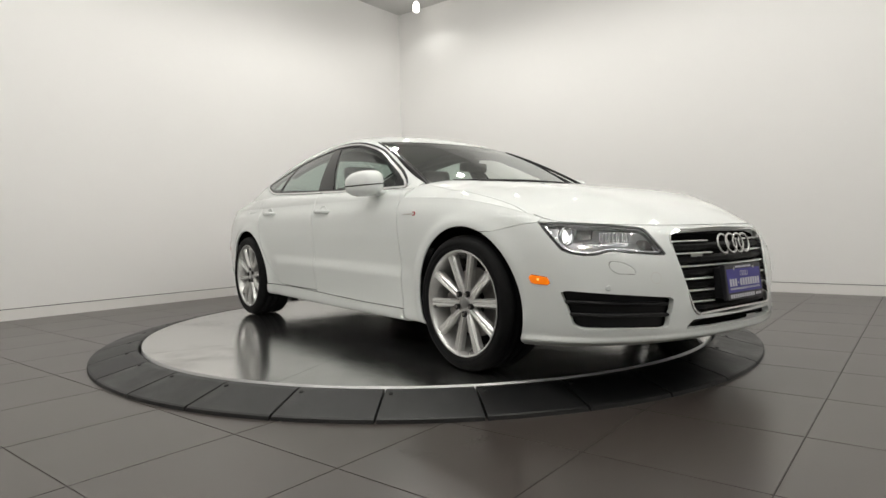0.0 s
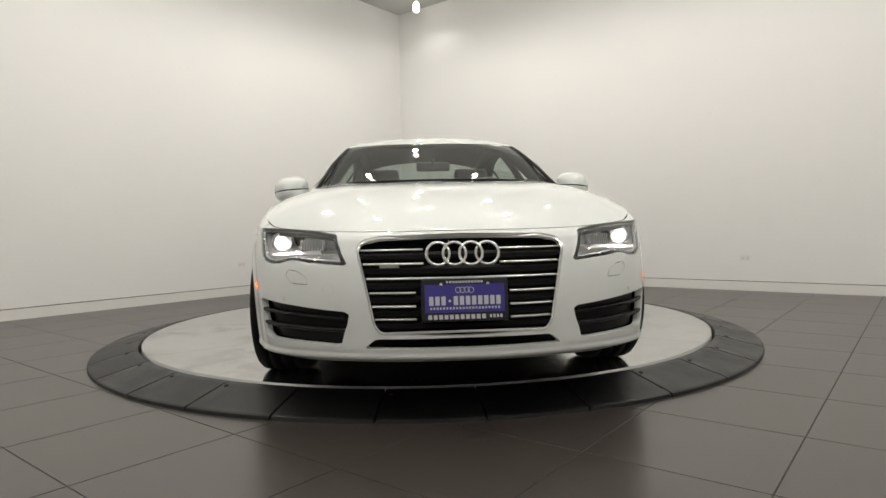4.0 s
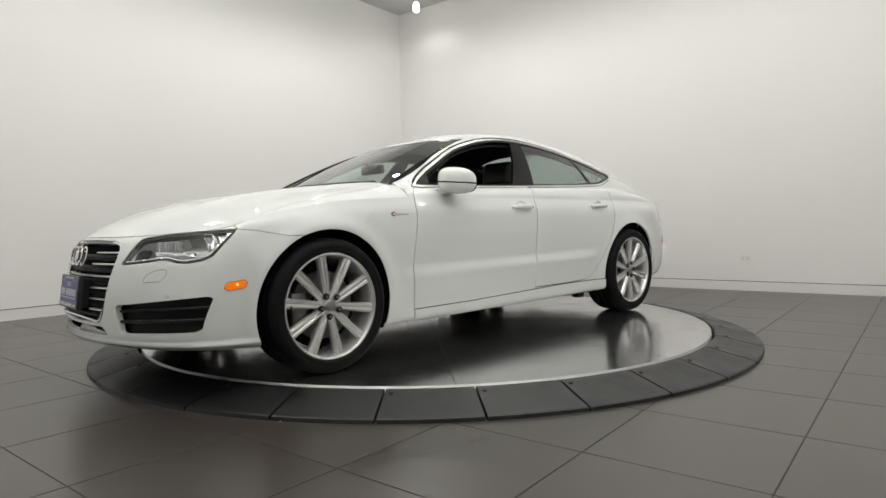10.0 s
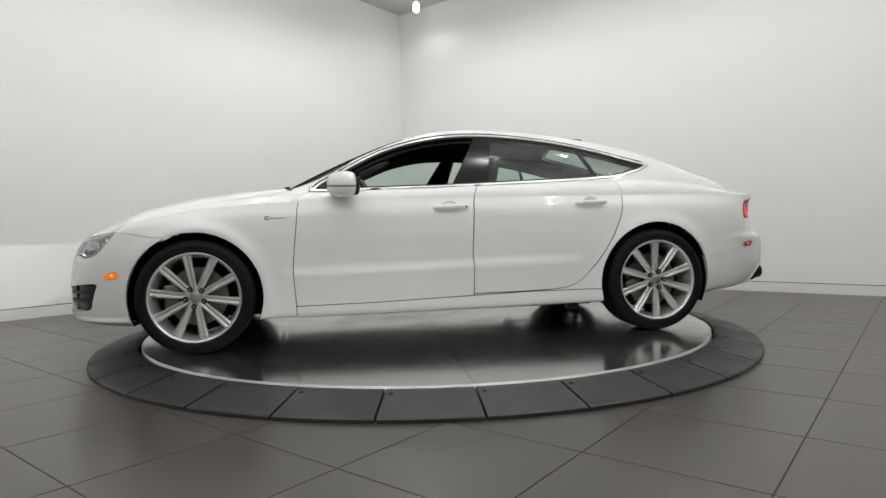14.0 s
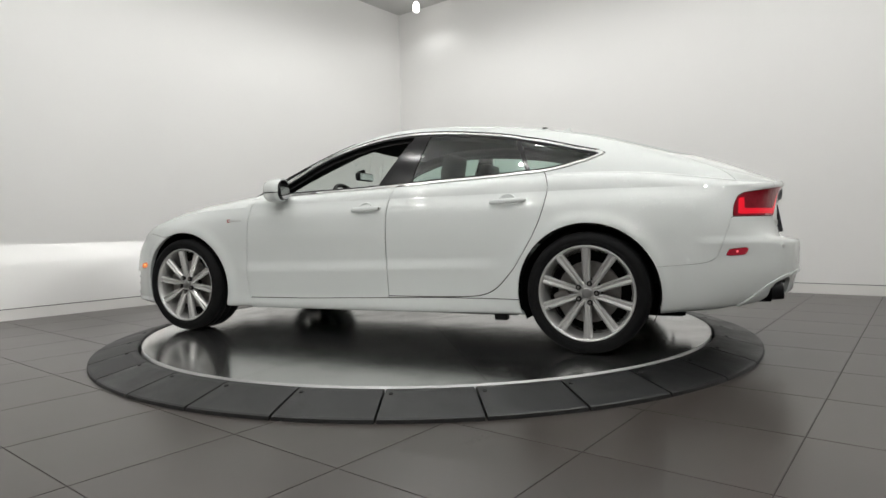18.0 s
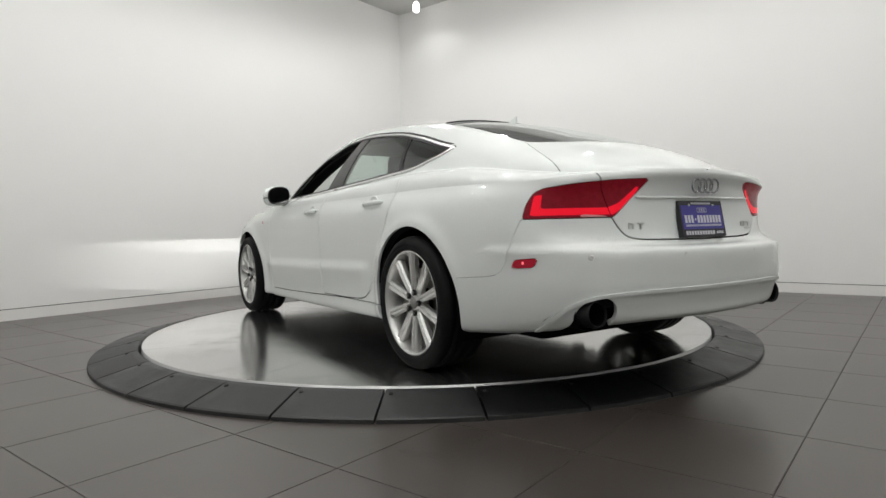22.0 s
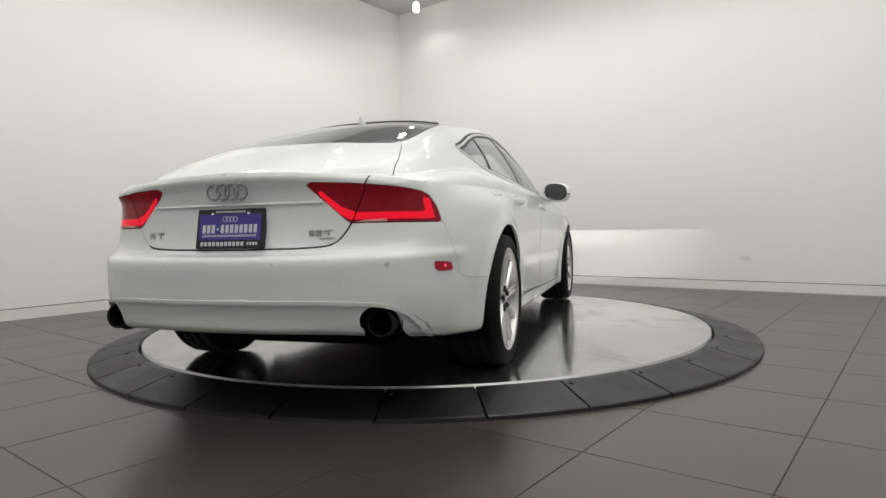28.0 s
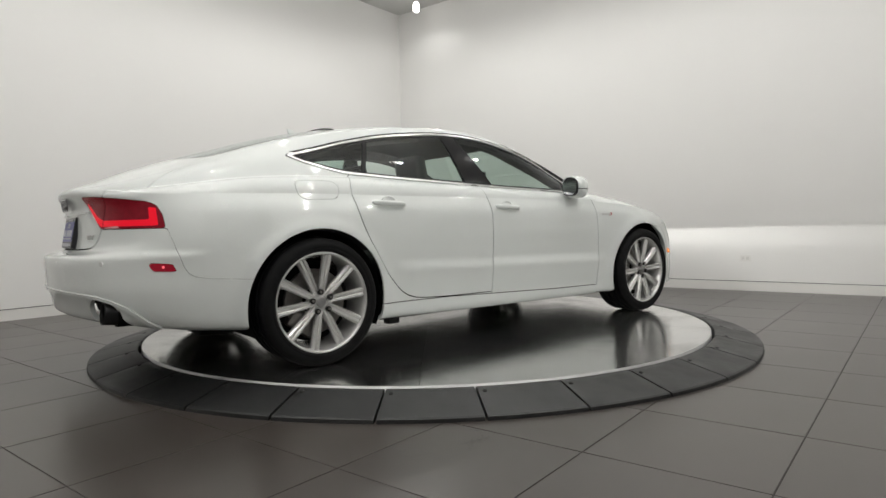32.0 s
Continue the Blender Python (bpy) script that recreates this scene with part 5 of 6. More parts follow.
for k, (x, y, a) in enumerate(spots):
    w = w0 if k == 0 else copy_thing(w0, pose(0, 0, 0))
    w.parent = car
    w.matrix_basis = Matrix.Translation(at_car(x, y, WHEEL_R)) @ pose(0, 0, 0, 0, (3, 30, 15, 55)[k], a)

# wheel housings, floor pan and exhaust
for x in (WHEEL_X, -WHEEL_X):
    for s in (1, -1):
        bm = lathe(bmesh.new(), [(0.378, 0.90), (0.372, 0.80), (0.372, 0.50), (0.0005, 0.50)], 30, None, radians(-24), radians(204))
        for v in bm.verts:
            v.co = Vector((v.co.x + x + CAR_X, s * v.co.z + CAR_Y, 0.335 + v.co.y))
        part("wheel_housing", bm, UNDER, car, "black wheel arch liner")
bm = box(bmesh.new(), -1.95, 2.16, -0.50, 0.50, 0.165, 0.24, 0.03)
put(bm, 0, 0, 0)
part("floor_pan", bm, UNDER, car, "black underbody panels")
part("undertray", put(box(bmesh.new(), 1.87, 2.06, -0.73, 0.73, 0.20, 0.225, 0.008), 0, 0, 0), UNDER, car, "black tray under the nose")
part("undertray", put(box(bmesh.new(), -2.24, -1.88, -0.56, 0.56, 0.285, 0.31, 0.008), 0, 0, 0), UNDER, car, "black tray under the tail")
for s in (1, -1):
    bm = box(bmesh.new(), -1.04, 1.04, 0.50, 0.83, 0.185, 0.25, 0.02)
    put(bm, 0, 0 if s == 1 else -1.33, 0)
    part("floor_pan", bm, UNDER, car)
    bm = box(bmesh.new(), -0.06, 0.02, 0.74, 0.80, 0.15, 0.20, 0.01)
    put(bm, -0.9, 0 if s == 1 else -1.54, 0)
    part("jacking_point", bm, BLACK_PLASTIC, car)
    pipe = part("exhaust_tip", put(lathe(bmesh.new(), [(0.0005, -0.02), (0.042, -0.02), (0.048, -0.125), (0.0515, -0.13), (0.055, -0.122), (0.054, 0.06), (0.045, 0.10)], 32), -2.298, s * PIPE_Y, PIPE_Z - 0.012, 0, 96, 0), BLACK_PLASTIC, car, "dark round exhaust tip", smooth=True)
    part("pipe_bore", put(lathe(bmesh.new(), [(0.0005, -0.04), (0.043, -0.04), (0.0472, -0.118)], 24), -2.298, s * PIPE_Y, PIPE_Z - 0.012, 0, 96, 0), UNDER, pipe, "plain black bore")
    # recess that holds the tailpipe
    bm = lathe(bmesh.new(), [(0.069, -0.085), (0.070, 0.09), (0.0005, 0.10)], 28)
    bm = put(bm, -2.286, s * PIPE_Y, PIPE_Z, 0, 90, 0)
    part("exhaust_recess", bm, UNDER, rear_bumper_ob, "black tailpipe recess")
bm = box(bmesh.new(), -2.28, -1.95, -0.45, 0.45, 0.25, 0.36, 0.05)
part("muffler", put(bm, 0, 0, 0), UNDER, car, "black exhaust box")
part("crash_beam", put(box(bmesh.new(), 2.0, 2.215, -0.48, 0.48, 0.22, 0.66, 0.03), 0, 0, 0), UNDER, car, "black crash beam")
bm = box(bmesh.new(), 1.0, 1.98, -0.45, 0.45, 0.24, 0.62, 0.05)
part("engine_block", put(bm, 0, 0, 0), UNDER, car, "dark engine bay filling")

# ---- door mirrors ----
def door_mirror(s):
    root = new("door_mirror")
    root.parent = car
    cx, cy, cz = 0.590, 0.946, 0.990
    nu, nv = 32, 18
    FACE = 0.36      # how far the glass is turned towards the driver

    def shell(z0, z1, name, material, label="", grow=1.0):
        V, F = [], []
        for j in range(nv + 1):
            zz = z0 + (z1 - z0) * j / nv
            t = max(0.0, 1 - abs(zz) ** 2.6) ** (1 / 2.6)
            for i in range(nu):
                a = 2 * math.pi * i / nu
                c, d = math.cos(a), math.sin(a)
                x = math.copysign(abs(c) ** 0.8, c) * 0.096 * t * grow
                y = math.copysign(abs(d) ** 0.75, d) * 0.114 * t * grow
                if x > 0:
                    y *= 1 - 0.28 * x / 0.096
                face = -0.050 - FACE * y
                x = max(x, face)
                x -= 0.040 * max(0, y / 0.114) ** 2 * min(1, max(0, (x - face) / 0.06))
                z = zz * 0.079 - 0.010 * (y / 0.114)
                V.append((cx + x + CAR_X, s * (cy + y) + CAR_Y, cz + z))
        for j in range(nv):
            for i in range(nu):
                k = (i + 1) % nu
                F.append((j * nu + i, j * nu + k, (j + 1) * nu + k, (j + 1) * nu + i))
        F += [tuple(range(nu))[::-1], tuple(range(nv * nu, (nv + 1) * nu))]
        return mesh_ob(name, V, F, material, root, label, smooth=True)

    def disc(name, wide, high, d0, d1, material, label):
        """A rounded plate on the mirror's rear face."""
        V, F = [], []
        for d in (d0, d1):
            for i in range(nu):
                a = 2 * math.pi * i / nu
                c, q = math.cos(a), math.sin(a)
                y, z = math.copysign(abs(c) ** 0.75, c) * wide, math.copysign(abs(q) ** 0.8, q) * high
                V.append((cx - 0.050 - FACE * y + 0.14 * z - d + CAR_X, s * (cy + y - 0.004) + CAR_Y, cz + z - 0.09 * y))
        for i in range(nu):
            k = (i + 1) % nu
            F.append((i, k, nu + k, nu + i))
        F += [tuple(range(nu))[::-1], tuple(range(nu, 2 * nu))]
        return mesh_ob(name, V, F, material, root, label)
    shell(-0.11, 0.999, "cap", PAINT)
    shell(-0.17, -0.11, "indicator", BLACK_GLOSS, "dark indicator strip", 1.02)
    shell(-0.999, -0.17, "lower_shell", PAINT)
    disc("frame", 0.094, 0.068, -0.012, 0.009, BLACK_PLASTIC, "black mirror edge")
    # grey metal: part of the mirror's dark reflection is put into its colour
    disc("mirror_glass", 0.088, 0.062, 0.008, 0.011, EMBLEM, "mirror glass")
    V, F = [], []
    for k, (x, y, z, w, h) in enumerate([(0.63, 0.80, 0.925, 0.05, 0.030), (0.625, 0.86, 0.928, 0.045, 0.024), (0.61, 0.91, 0.945, 0.04, 0.024), (0.60, 0.935, 0.965, 0.04, 0.03)]):
        for a in range(10):
            q = 2 * math.pi * a / 10
            V.append((x + w * math.cos(q) + CAR_X, s * y + CAR_Y, z + h * math.sin(q)))
    for k in range(3):
        for a in range(10):
            b = (a + 1) % 10
            F.append((k * 10 + a, k * 10 + b, (k + 1) * 10 + b, (k + 1) * 10 + a))
    mesh_ob("foot", V, F, PAINT, root, smooth=True)
    return root


for s in (1, -1):
    door_mirror(s)


# ---- door handles ----
def handle(x0, z0, y_base, s, parent):
    V, F = [], []
    n, m = 15, 10
    for i in range(n):
        t = i / (n - 1) * 2 - 1
        out = 0.036 * (1 - abs(t) ** 4) ** 0.6 - 0.006
        h = 0.0155 * (1 - abs(t) ** 6 * 0.55)
        for k in range(m):
            a = 2 * math.pi * k / m
            V.append((x0 + 0.112 * t + CAR_X, s * (y_base + out + 0.010 * math.cos(a)) + CAR_Y, z0 + h * math.sin(a) - 0.004 * t))
    for i in range(n - 1):
        for k in range(m):
            l = (k + 1) % m
            F.append((i * m + k, i * m + l, (i + 1) * m + l, (i + 1) * m + k))
    F += [tuple(range(m))[::-1], tuple(range((n - 1) * m, n * m))]
    mesh_ob("handle", V, F, PAINT, parent, smooth=True)
    bm = lathe(bmesh.new(), [(0.045, 0.0), (0.043, 0.004), (0.036, 0.003), (0.025, -0.003), (0.0005, -0.004)], 28)
    for v in bm.verts:
        v.co = Vector((v.co.x * 1.15, v.co.y * 0.78, v.co.z))
    part("handle_cup", put(bm, x0, s * (y_base - 0.0005), z0 + 0.010, s * -83), PAINT, parent, smooth=True)


for right in (False, True):
    s = -1 if right else 1
    handle(-0.07, 0.842, 0.906, s, doors["f", right])
    handle(-1.008, 0.858, 0.904, s, doors["r", right])
part("key_lock", put(lathe(bmesh.new(), [(0.0005, 0.003), (0.006, 0.003), (0.007, 0.0)], 12), -0.172, 0.926, 0.844, -90), BRAKE_METAL, doors["f", False])


# ---- plates, badges and small fittings ----
def block_row(root, y0, y1, z0, z1, n, x, material, gap=0.25, name="print"):
    """A row of plain printed bars."""
    w = (y1 - y0) / n
    for k in range(n):
        bm = box(bmesh.new(), x, x + 0.0008, y0 + w * (k + gap / 2), y0 + w * (k + 1 - gap / 2), z0, z1)
        part(name, bm, material, root)


def dealer_plate(name, m, w, h, label):
    """A blue show plate in a black frame; its print is drawn as plain bars. Local x points outward."""
    root = new(name)
    root.parent = car
    part("frame", box(bmesh.new(), -0.024, 0.0, -w / 2, w / 2, -h / 2, h / 2, 0.004), PLATE_FRAME, root, "black plate frame")
    part("sheet", box(bmesh.new(), 0.0, 0.0012, -w / 2 + 0.013, w / 2 - 0.013, -h / 2 + 0.034, h / 2 - 0.022), PLATE_BLUE, root, "blue printed plate")
    block_row(root, -0.072, 0.072, h / 2 - 0.0175, h / 2 - 0.009, 12, 0.0005, PRINT_WHITE, 0.3)
    for k in range(4):
        bm = lathe(bmesh.new(), [(0.0115, 0.0), (0.0115, 0.0008), (0.0095, 0.0008), (0.0095, 0.0)], 20, pose(0.0012, (k - 1.5) * 0.0165, h / 2 - 0.044, 0, 90, 0))
        part("ring", bm, PRINT_WHITE, root)
    zt = -h / 2 + 0.062
    y = -w / 2 + 0.026
    span = w - 0.052
    row = [1] * 3 + [0] + [1] * 8
    step = span / len(row)
    for k, on in enumerate(row):
        if on:
            part("print", box(bmesh.new(), 0.0012, 0.002, y + step * k + 0.0035, y + step * (k + 1) - 0.0035, zt, zt + 0.034), PRINT_WHITE, root)
        else:
            part("print", box(bmesh.new(), 0.0012, 0.002, y + step * (k + 0.3), y + step * (k + 0.7), zt + 0.012, zt + 0.020), PRINT_WHITE, root)
    block_row(root, -w / 2 + 0.030, w / 2 - 0.030, zt - 0.016, zt - 0.007, 22, 0.0012, PRINT_WHITE, 0.45)
    block_row(root, -w / 2 + 0.022, w / 2 - 0.085, -h / 2 + 0.009, -h / 2 + 0.026, 11, 0.0005, PRINT_WHITE, 0.3)
    block_row(root, w / 2 - 0.075, w / 2 - 0.022, -h / 2 + 0.012, -h / 2 + 0.024, 4, 0.0005, PRINT_WHITE, 0.35)
    for yy in (-w * 0.27, w * 0.27):
        part("screw", box(bmesh.new(), 0.0, 0.003, yy - 0.006, yy + 0.006, h / 2 - 0.026, h / 2 - 0.016, 0.001), CHROME, root)
    root.matrix_basis = m
    root["label"] = label
    return root


dealer_plate("front_plate", Matrix.Translation(at_car(2.386, 0, 0.437)) @ pose(0, 0, 0, 0, -7.3, 0), 0.332, 0.163, "blue show plate in a black frame")
dealer_plate("rear_plate", Matrix.Translation(at_car(-2.462, 0, 0.729)) @ pose(0, 0, 0, 0, 0, 180) @ pose(0, 0, 0, 0, -10.5, 0), 0.318, 0.163, "blue show plate in a black frame")
part("plate_bracket", put(box(bmesh.new(), 2.325, 2.375, -0.165, 0.165, 0.365, 0.505, 0.006), 0, 0, 0), BLACK_PLASTIC, car)
rings("rear_emblem", lambda y: -2.475 + 0.12 * y * y, -0.003, 0.873, 0.0300, 0.0045, 0.0425, -1, EMBLEM, trunk)


def badge(name, parent, blocks, m, label):
    root = new(name)
    root.parent = parent
    for y0, y1, z0, z1, material in blocks:
        part("bar", box(bmesh.new(), 0.0, 0.0035, y0, y1, z0, z1, 0.0008), material, root)
    root.matrix_basis = m
    root["label"] = label
    return root


back = lambda x, y, z, turn=0: Matrix.Translation(at_car(x, y, z)) @ pose(0, 0, 0, 0, 0, 180 + turn)
badge("trunk_badge", trunk, [(-0.044, -0.038, 0.0, 0.026, SATIN), (-0.022, -0.014, 0.0, 0.022, SATIN), (-0.036, -0.022, 0.018, 0.026, SATIN), (0.006, 0.040, 0.020, 0.027, SATIN), (0.018, 0.025, 0.0, 0.020, SATIN)], back(-2.4215, 0.395, 0.690, -8), "bright metal badge")
badge("engine_badge", trunk, [(-0.052, -0.030, 0.004, 0.026, SATIN), (-0.022, 0.0, 0.004, 0.026, SATIN), (0.010, 0.050, 0.020, 0.026, SATIN), (0.026, 0.033, 0.004, 0.020, SATIN), (-0.01, 0.052, -0.010, -0.004, SATIN)], back(-2.4215, -0.395, 0.688, 8), "bright metal badge")
for s in (1, -1):
    fm = Matrix.Translation(at_car(0.984, s * 0.9225, 0.794)) @ pose(0, 0, 0, 0, 0, 90 * s)
    badge("fender_badge", car, [(-s * 0.056 - 0.011, -s * 0.056 + 0.011, -0.011, -0.006, BADGE_RED), (-s * 0.056 - 0.011, -s * 0.056 + 0.011, 0.006, 0.011, BADGE_RED), (-s * 0.066 - 0.003, -s * 0.066 + 0.003, -0.006, 0.006, BADGE_RED), (min(-s * 0.04, s * 0.05), max(-s * 0.04, s * 0.05), -0.004, 0.002, SATIN)], fm, "small red and bright metal badge")
badge("grille_badge", car, [(-0.038, 0.038, -0.006, 0.006, SATIN)], Matrix.Translation(at_car(2.312, -0.285, 0.566)) @ pose(0, 0, 0, 0, 0, -8), "small bright metal badge")

# trunk crease line above the plate, number-plate recess shadow edge
bar_pts = [(-2.4395 + 0.06 * (abs(y) / 0.42) ** 2 * 0.42, y, 0.8205) for y in np.linspace(-0.40, 0.40, 17)]
V_, F_ = [], []
for x, y, z in bar_pts:
    V_ += [(x - 0.012 + CAR_X, y + CAR_Y, z + 0.004), (x - 0.013 + CAR_X, y + CAR_Y, z - 0.001), (x + 0.004 + CAR_X, y + CAR_Y, z - 0.003), (x + 0.008 + CAR_X, y + CAR_Y, z + 0.012)]
for i in range(16):
    for k in range(4):
        l = (k + 1) % 4
        F_.append((i * 4 + k, (i + 1) * 4 + k, (i + 1) * 4 + l, i * 4 + l))
mesh_ob("lid_ledge", V_, F_, PAINT, trunk, "body-coloured ledge over the plate")

# parking sensors and tow covers
for s in (1, -1):
    part("sensor", put(lathe(bmesh.new(), [(0.0005, 0.0015), (0.0095, 0.0015), (0.0105, 0.0), (0.0125, -0.001)], 16), -2.5515, s * 0.246, 0.582, 0, -90, 0), mat("sensor_paint", (0.64, 0.65, 0.64), 0.4), rear_bumper_ob)
    part("sensor", put(lathe(bmesh.new(), [(0.0005, 0.0015), (0.0095, 0.0015), (0.0105, 0.0), (0.0125, -0.001)], 16), -2.429, s * 0.671, 0.581, 0, -90, s * -40), bpy.data.materials["sensor_paint"], rear_bumper_ob)
    part("sensor", put(lathe(bmesh.new(), [(0.0005, 0.0015), (0.0095, 0.0015), (0.0105, 0.0), (0.0125, -0.001)], 16), 2.168, s * 0.722, 0.443, 0, 90, s * 42), PAINT, front_bumper)
tow_edge = keep(keep(rear_bumper, inside(TOW, "y", "z", stern)), lambda V: 0.0028 - inside(TOW, "y", "z")(V))
panel("tow_cover_line", [tow_edge], SOCKET, rear_bumper_ob, "fine joint of the towing eye cover", right=True, depth=0, shift=0.0008)

eye_ring = lambda V: 0.026 - np.hypot(V[:, 1] - 0.527, V[:, 2] - 0.478)
eye_line = keep(keep(bumper, lambda V: np.where(nose(V), eye_ring(V), -1.0)), lambda V: 0.0024 - eye_ring(V))
panel("tow_cover_line", [eye_line], SOCKET, front_bumper, "fine round joint of the towing eye cover", right=True, depth=0, shift=0.0008)

# antenna fin, wipers, inspection sticker
V_ = [(-0.03, 0.010, -0.015), (0.06, 0.006, -0.006), (0.06, -0.006, -0.006), (-0.03, -0.010, -0.015), (-0.038, 0.0018, 0.030), (-0.028, 0.0015, 0.029), (-0.028, -0.0015, 0.029), (-0.038, -0.0018, 0.030)]
V_ = [(x - 1.155 + CAR_X, y + CAR_Y, z + 1.361) for x, y, z in V_]
mesh_ob("antenna_fin", V_, [(0, 1, 5, 4), (1, 2, 6, 5), (2, 3, 7, 6), (3, 0, 4, 7), (4, 5, 6, 7), (3, 2, 1, 0)], PAINT, car)
for y0, y1 in ((0.62, 0.02), (0.05, -0.55)):
    n = 12
    pts = []
    for k in range(n):
        y = y0 + (y1 - y0) * k / (n - 1)
        pts.append((1.035 - 0.14 * (abs(y) / 0.74) ** 2 - 0.02 * k / n, y, 1.0 - 0.012 * (abs(y) / 0.74) ** 2))
    bar("wiper", pts, 0.014, 0.014, BLACK_PLASTIC, car, "black wiper arm")
st = keep(screen_skin, inside([(0.205, 0.43), (0.195, 0.525), (0.232, 0.525), (0.242, 0.43)], "x", "y"))
panel("sticker", [st], PAPER, windscreen, "white paper sticker", depth=0, shift=-0.001)

# ---- inside the cabin ----
def cushion(name, x0, x1, y0, y1, z0, z1, parent, bevel=0.05, lean=0.0, material=None):
    bm = box(bmesh.new(), (x0 - x1) / 2, (x1 - x0) / 2, (y0 - y1) / 2, (y1 - y0) / 2, 0, z1 - z0, bevel)
    return part(name, put(bm, (x0 + x1) / 2, (y0 + y1) / 2, z0, 0, lean, 0), material or LEATHER, parent, smooth=True)


for s in (1, -1):
    seat = new("front_seat")
    seat.parent = car
    y = 0.37 * s
    cushion("seat_cushion", -0.32, 0.18, y - 0.25, y + 0.25, 0.36, 0.55, seat, 0.06, -5)
    cushion("seat_back", -0.34, -0.20, y - 0.26, y + 0.26, 0.50, 1.06, seat, 0.06, -17)
    cushion("headrest", -0.49, -0.40, y - 0.14, y + 0.14, 1.02, 1.21, seat, 0.042, -10)
    for d in (-0.05, 0.05):
        cushion("headrest_post", -0.445, -0.433, y + d - 0.006, y + d + 0.006, 0.95, 1.06, seat, 0.003, -12, CHROME)
    seat["label"] = "black leather front seat with a headrest"
    rear_seat = new("rear_seat")
    rear_seat.parent = car
    y = 0.36 * s
    cushion("seat_cushion", -1.15, -0.65, y - 0.30, y + 0.30, 0.36, 0.56, rear_seat, 0.06, -4)
    cushion("seat_back", -1.28, -1.12, y - 0.30, y + 0.30, 0.50, 0.98, rear_seat, 0.06, -24)
    cushion("headrest", -1.46, -1.36, y - 0.12, y + 0.12, 0.94, 1.075, rear_seat, 0.04, -14)
    rear_seat["label"] = "black leather rear seat"
dash = new("dashboard")
dash.parent = car
cushion("dash_top", 0.42, 0.96, -0.70, 0.70, 0.60, 0.925, dash, 0.06, 3, LINING)
cushion("binnacle", 0.40, 0.60, 0.20, 0.54, 0.86, 0.975, dash, 0.04, 0, LINING)
cushion("centre_console", -0.3, 0.5, -0.13, 0.13, 0.35, 0.66, dash, 0.03, 0, LINING)
steer = part("steering_wheel", put(lathe(bmesh.new(), [(0.185 + 0.015 * math.cos(a), 0.015 * math.sin(a)) for a in np.linspace(0, 2 * math.pi, 9)], 36), 0.37, 0.37, 0.885, 0, -62, 0), LEATHER, car, "black leather steering wheel", smooth=True)
part("spoke", box(bmesh.new(), -0.02, 0.02, -0.18, 0.18, -0.012, 0.012, 0.006), LEATHER, steer, m=Matrix.Translation(at_car(0.37, 0.37, 0.885)) @ pose(0, 0, 0, 0, -62, 0))
part("column", put(lathe(bmesh.new(), [(0.06, 0.02), (0.055, -0.03), (0.03, -0.25)], 16), 0.37, 0.37, 0.885, 0, -62, 0), LINING, steer)
rv = part("rear_view_mirror", put(box(bmesh.new(), -0.02, 0.02, -0.115, 0.115, -0.032, 0.032, 0.015), 0.47, 0.0, 1.135), BLACK_PLASTIC, car, "black inside mirror")
part("stem", put(box(bmesh.new(), -0.01, 0.05, -0.012, 0.012, 0.0, 0.05, 0.004), 0.47, 0.0, 1.145, 0, 10), BLACK_PLASTIC, rv)
part("glass", put(box(bmesh.new(), -0.0225, -0.0205, -0.10, 0.10, -0.024, 0.024), 0.47, 0.0, 1.135), REFLECTOR, rv)
cushion("parcel_shelf", -2.25, -1.38, -0.62, 0.62, 0.84, 0.90, car, 0.02, 0, LINING)
cushion("cabin_floor", -1.5, 1.0, -0.72, 0.72, 0.25, 0.33, car, 0.02, 0, LINING)
cushion("trunk_lining", -2.38, -1.45, -0.55, 0.55, 0.36, 0.62, car, 0.04, 0, LINING)
for right in (False, True):
    for key, pcs in (("f", [door_f_low, door_f_top]), ("r", [door_r_low, door_r_top])):
        panel("door_lining", [keep(q, lambda V: V[:, 2] - 0.36) for q in pcs], LINING, doors[key, right], "black door lining", right=right, depth=0, shift=-0.045)

# ---- ceiling lamps ----
def ceiling_lamp():
    root = new("ceiling_lamp")
    part("canopy", lathe(bmesh.new(), [(0.0001, 0), (0.06, 0), (0.06, -0.02), (0.055, -0.03), (0.0001, -0.03)], 24), LAMP_METAL, root, smooth=False)
    part("socket", lathe(bmesh.new(), [(0.0001, -0.03), (0.03, -0.03), (0.032, -0.09), (0.03, -0.1), (0.0001, -0.1)], 20), LAMP_METAL, root)
    part("bulb", lathe(bmesh.new(), [(0.028, -0.1), (0.046, -0.12), (0.052, -0.17), (0.05, -0.215), (0.036, -0.242), (0.0001, -0.252)], 20), BULB, root, "glowing white bulb", smooth=True)
    return root


lamp0 = ceiling_lamp()
for k, (a, b) in enumerate(LAMPS):
    x, y = room(a, b)
    if k == 0:
        ob = lamp0
        ob.location = (x, y, ROOM_H)
        tagged(ob, "white ceiling lamp with a glowing bulb", "ceiling lamp", "ceiling lamps")
    else:
        # added lamps out of view, on an assumed grid
        ob = copy_thing(lamp0, pose(x, y, ROOM_H))
    lamp_light(a, b, ROOM_H - 0.36)

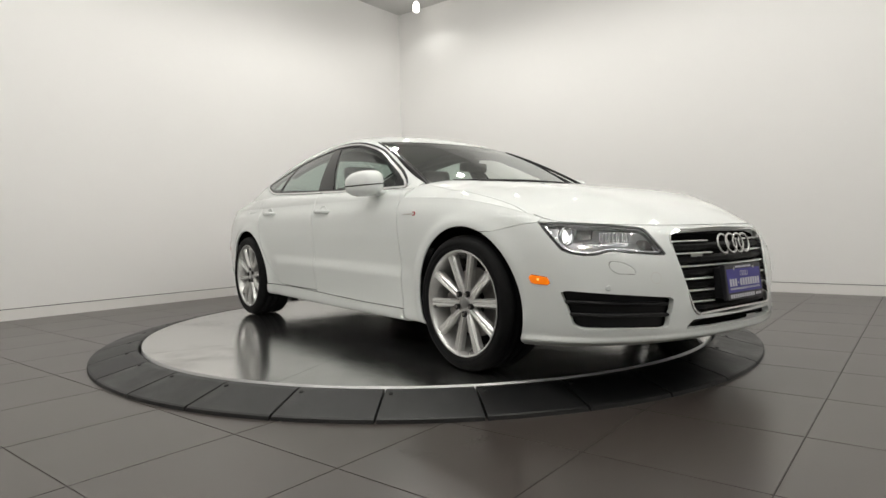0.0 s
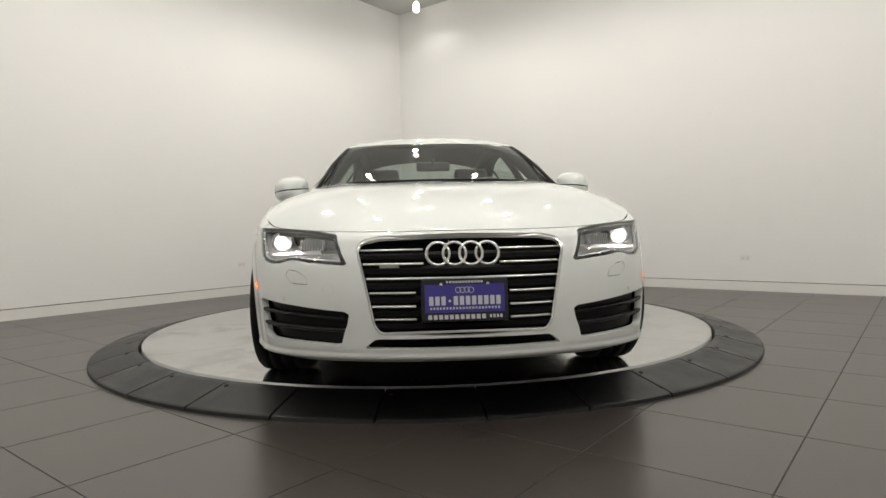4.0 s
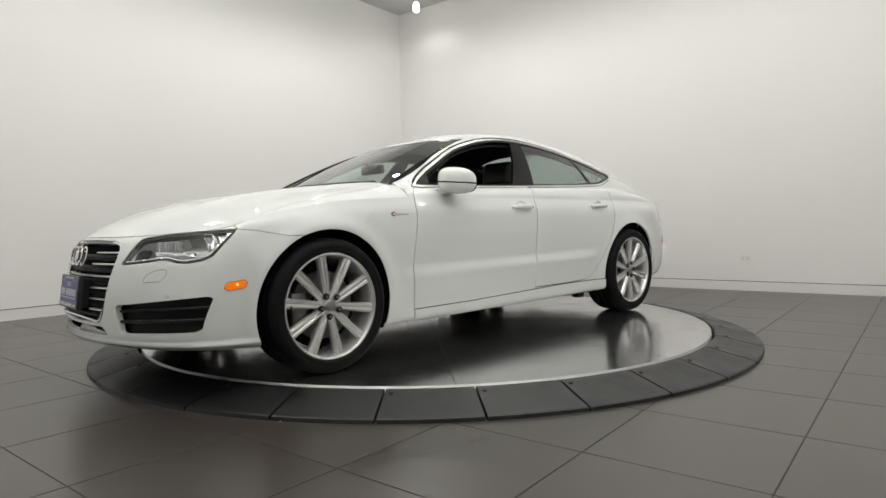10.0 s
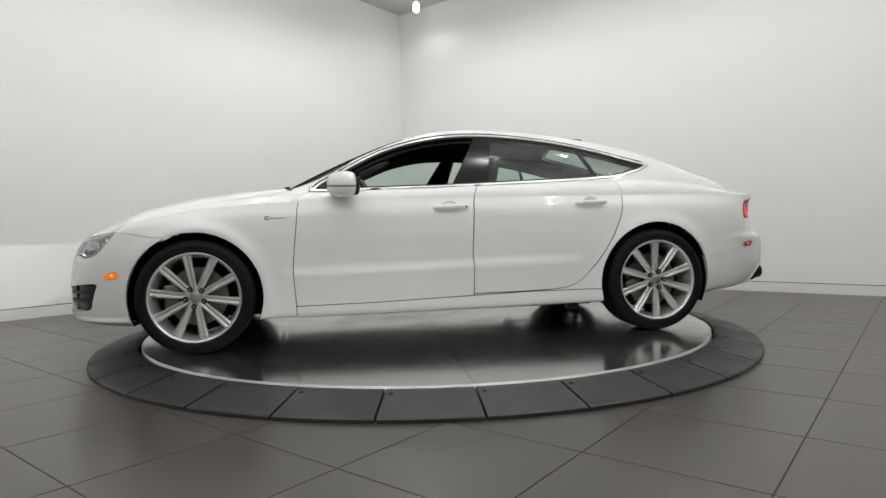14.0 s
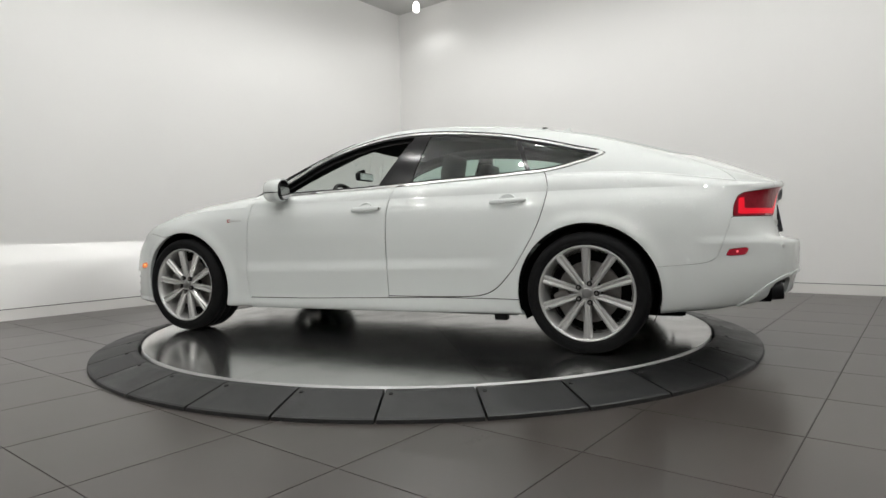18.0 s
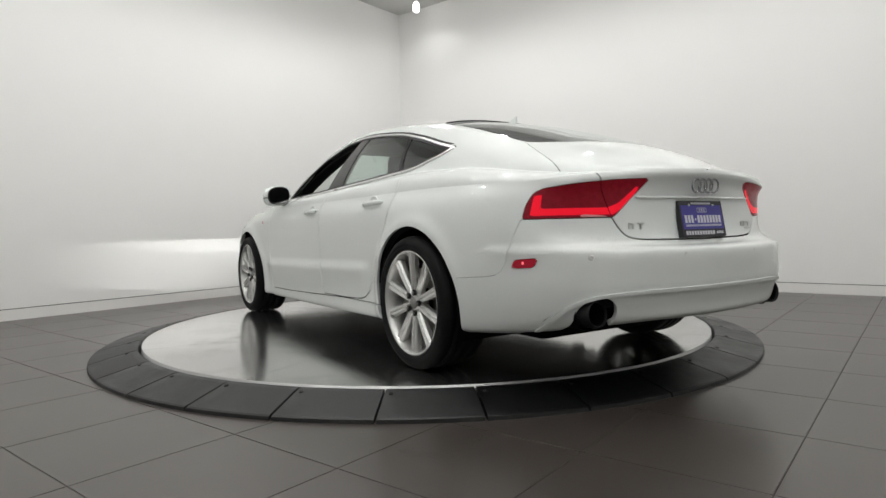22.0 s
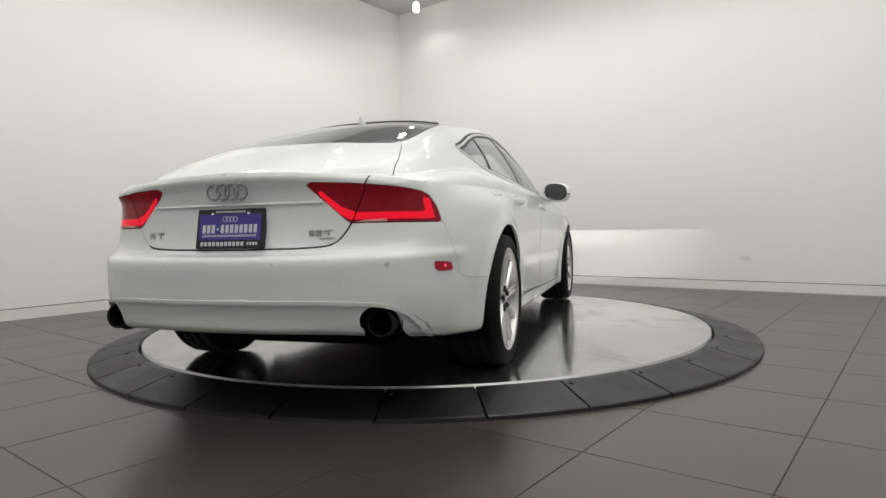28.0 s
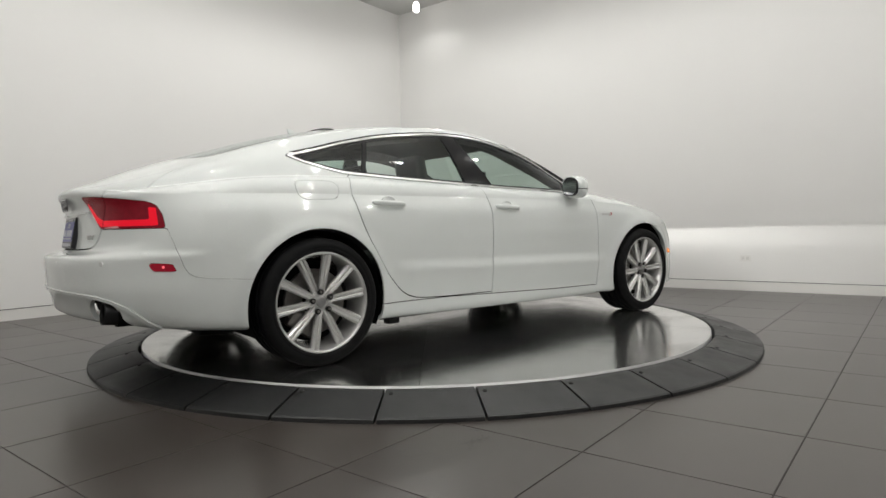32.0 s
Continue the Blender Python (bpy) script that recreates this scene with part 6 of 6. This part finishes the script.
# ---- floor tiles ----
def floor_tiles():
    """Grey square tiles on the walls' own grid, the nearest as single pieces, the rest in one sheet."""
    T, J = 0.5935, 0.0045
    u = Vector((math.cos(radians(WALL_TURN)), math.sin(radians(WALL_TURN))))
    v = Vector((math.sin(radians(WALL_TURN)), -math.cos(radians(WALL_TURN))))
    U0, V0 = -2.323, 0.924
    h = T / 2 - J / 2
    bm = bmesh.new()
    box(bm, -h, h, -h, h, -0.012, 0.0, 0.0012)
    tile = None
    rest_v, rest_f = [], []
    count = 0
    for i in range(-16, 24):
        for j in range(-22, 18):
            c = u * (U0 + T * (i + 0.5)) + v * (V0 + T * (j + 0.5))
            a = (c - CORNER).dot(E1)
            b = (c - CORNER).dot(E2)
            if not (-0.3 < a < ROOM_1 + 0.3 and -0.3 < b < ROOM_2 + 0.3):
                continue
            if c.length < 1.6:
                continue
            # whole tiles in the middle; the border tiles run under the walls
            near = c.y > -4.6 and c.length < 6.2 and -0.2 < a and -0.2 < b and count < 300
            if near:
                count += 1
                if tile is None:
                    tile = part("floor_tile", bm, TILE_MAT, floor)
                else:
                    ob = new("floor_tile", tile.data)
                    ob.parent = floor
                    tile_last = ob
                ob = tile if count == 1 else tile_last
                ob.location = (c.x, c.y, 0)
                ob.rotation_euler.z = radians(WALL_TURN)
            else:
                k = len(rest_v)
                for z in (0.0, -0.012):
                    for sx, sy in ((-1, -1), (1, -1), (1, 1), (-1, 1)):
                        q = c + u * (h * sx) - v * (h * sy)
                        rest_v.append((q.x, q.y, z))
                rest_f += [(k, k + 1, k + 2, k + 3), (k, k + 4, k + 5, k + 1), (k + 1, k + 5, k + 6, k + 2), (k + 2, k + 6, k + 7, k + 3), (k + 3, k + 7, k + 4, k)]
    if rest_v:
        tagged(mesh_ob("outer_tiles", rest_v, rest_f, TILE_MAT, floor), kind="stuff")


floor_tiles()

# ---- what turns ----
def spin(t):
    return pose(0, 0, 0, 0, 0, SPIN_0 + SPIN * t)


def motions():
    times = [float(k) for k in range(33)]
    walk(plate, [(t, spin(t)) for t in times])
    walk(car, [(t, pose(0, 0, DISC_TOP, 0, 0, SPIN_0 + SPIN * t)) for t in times])


motions()
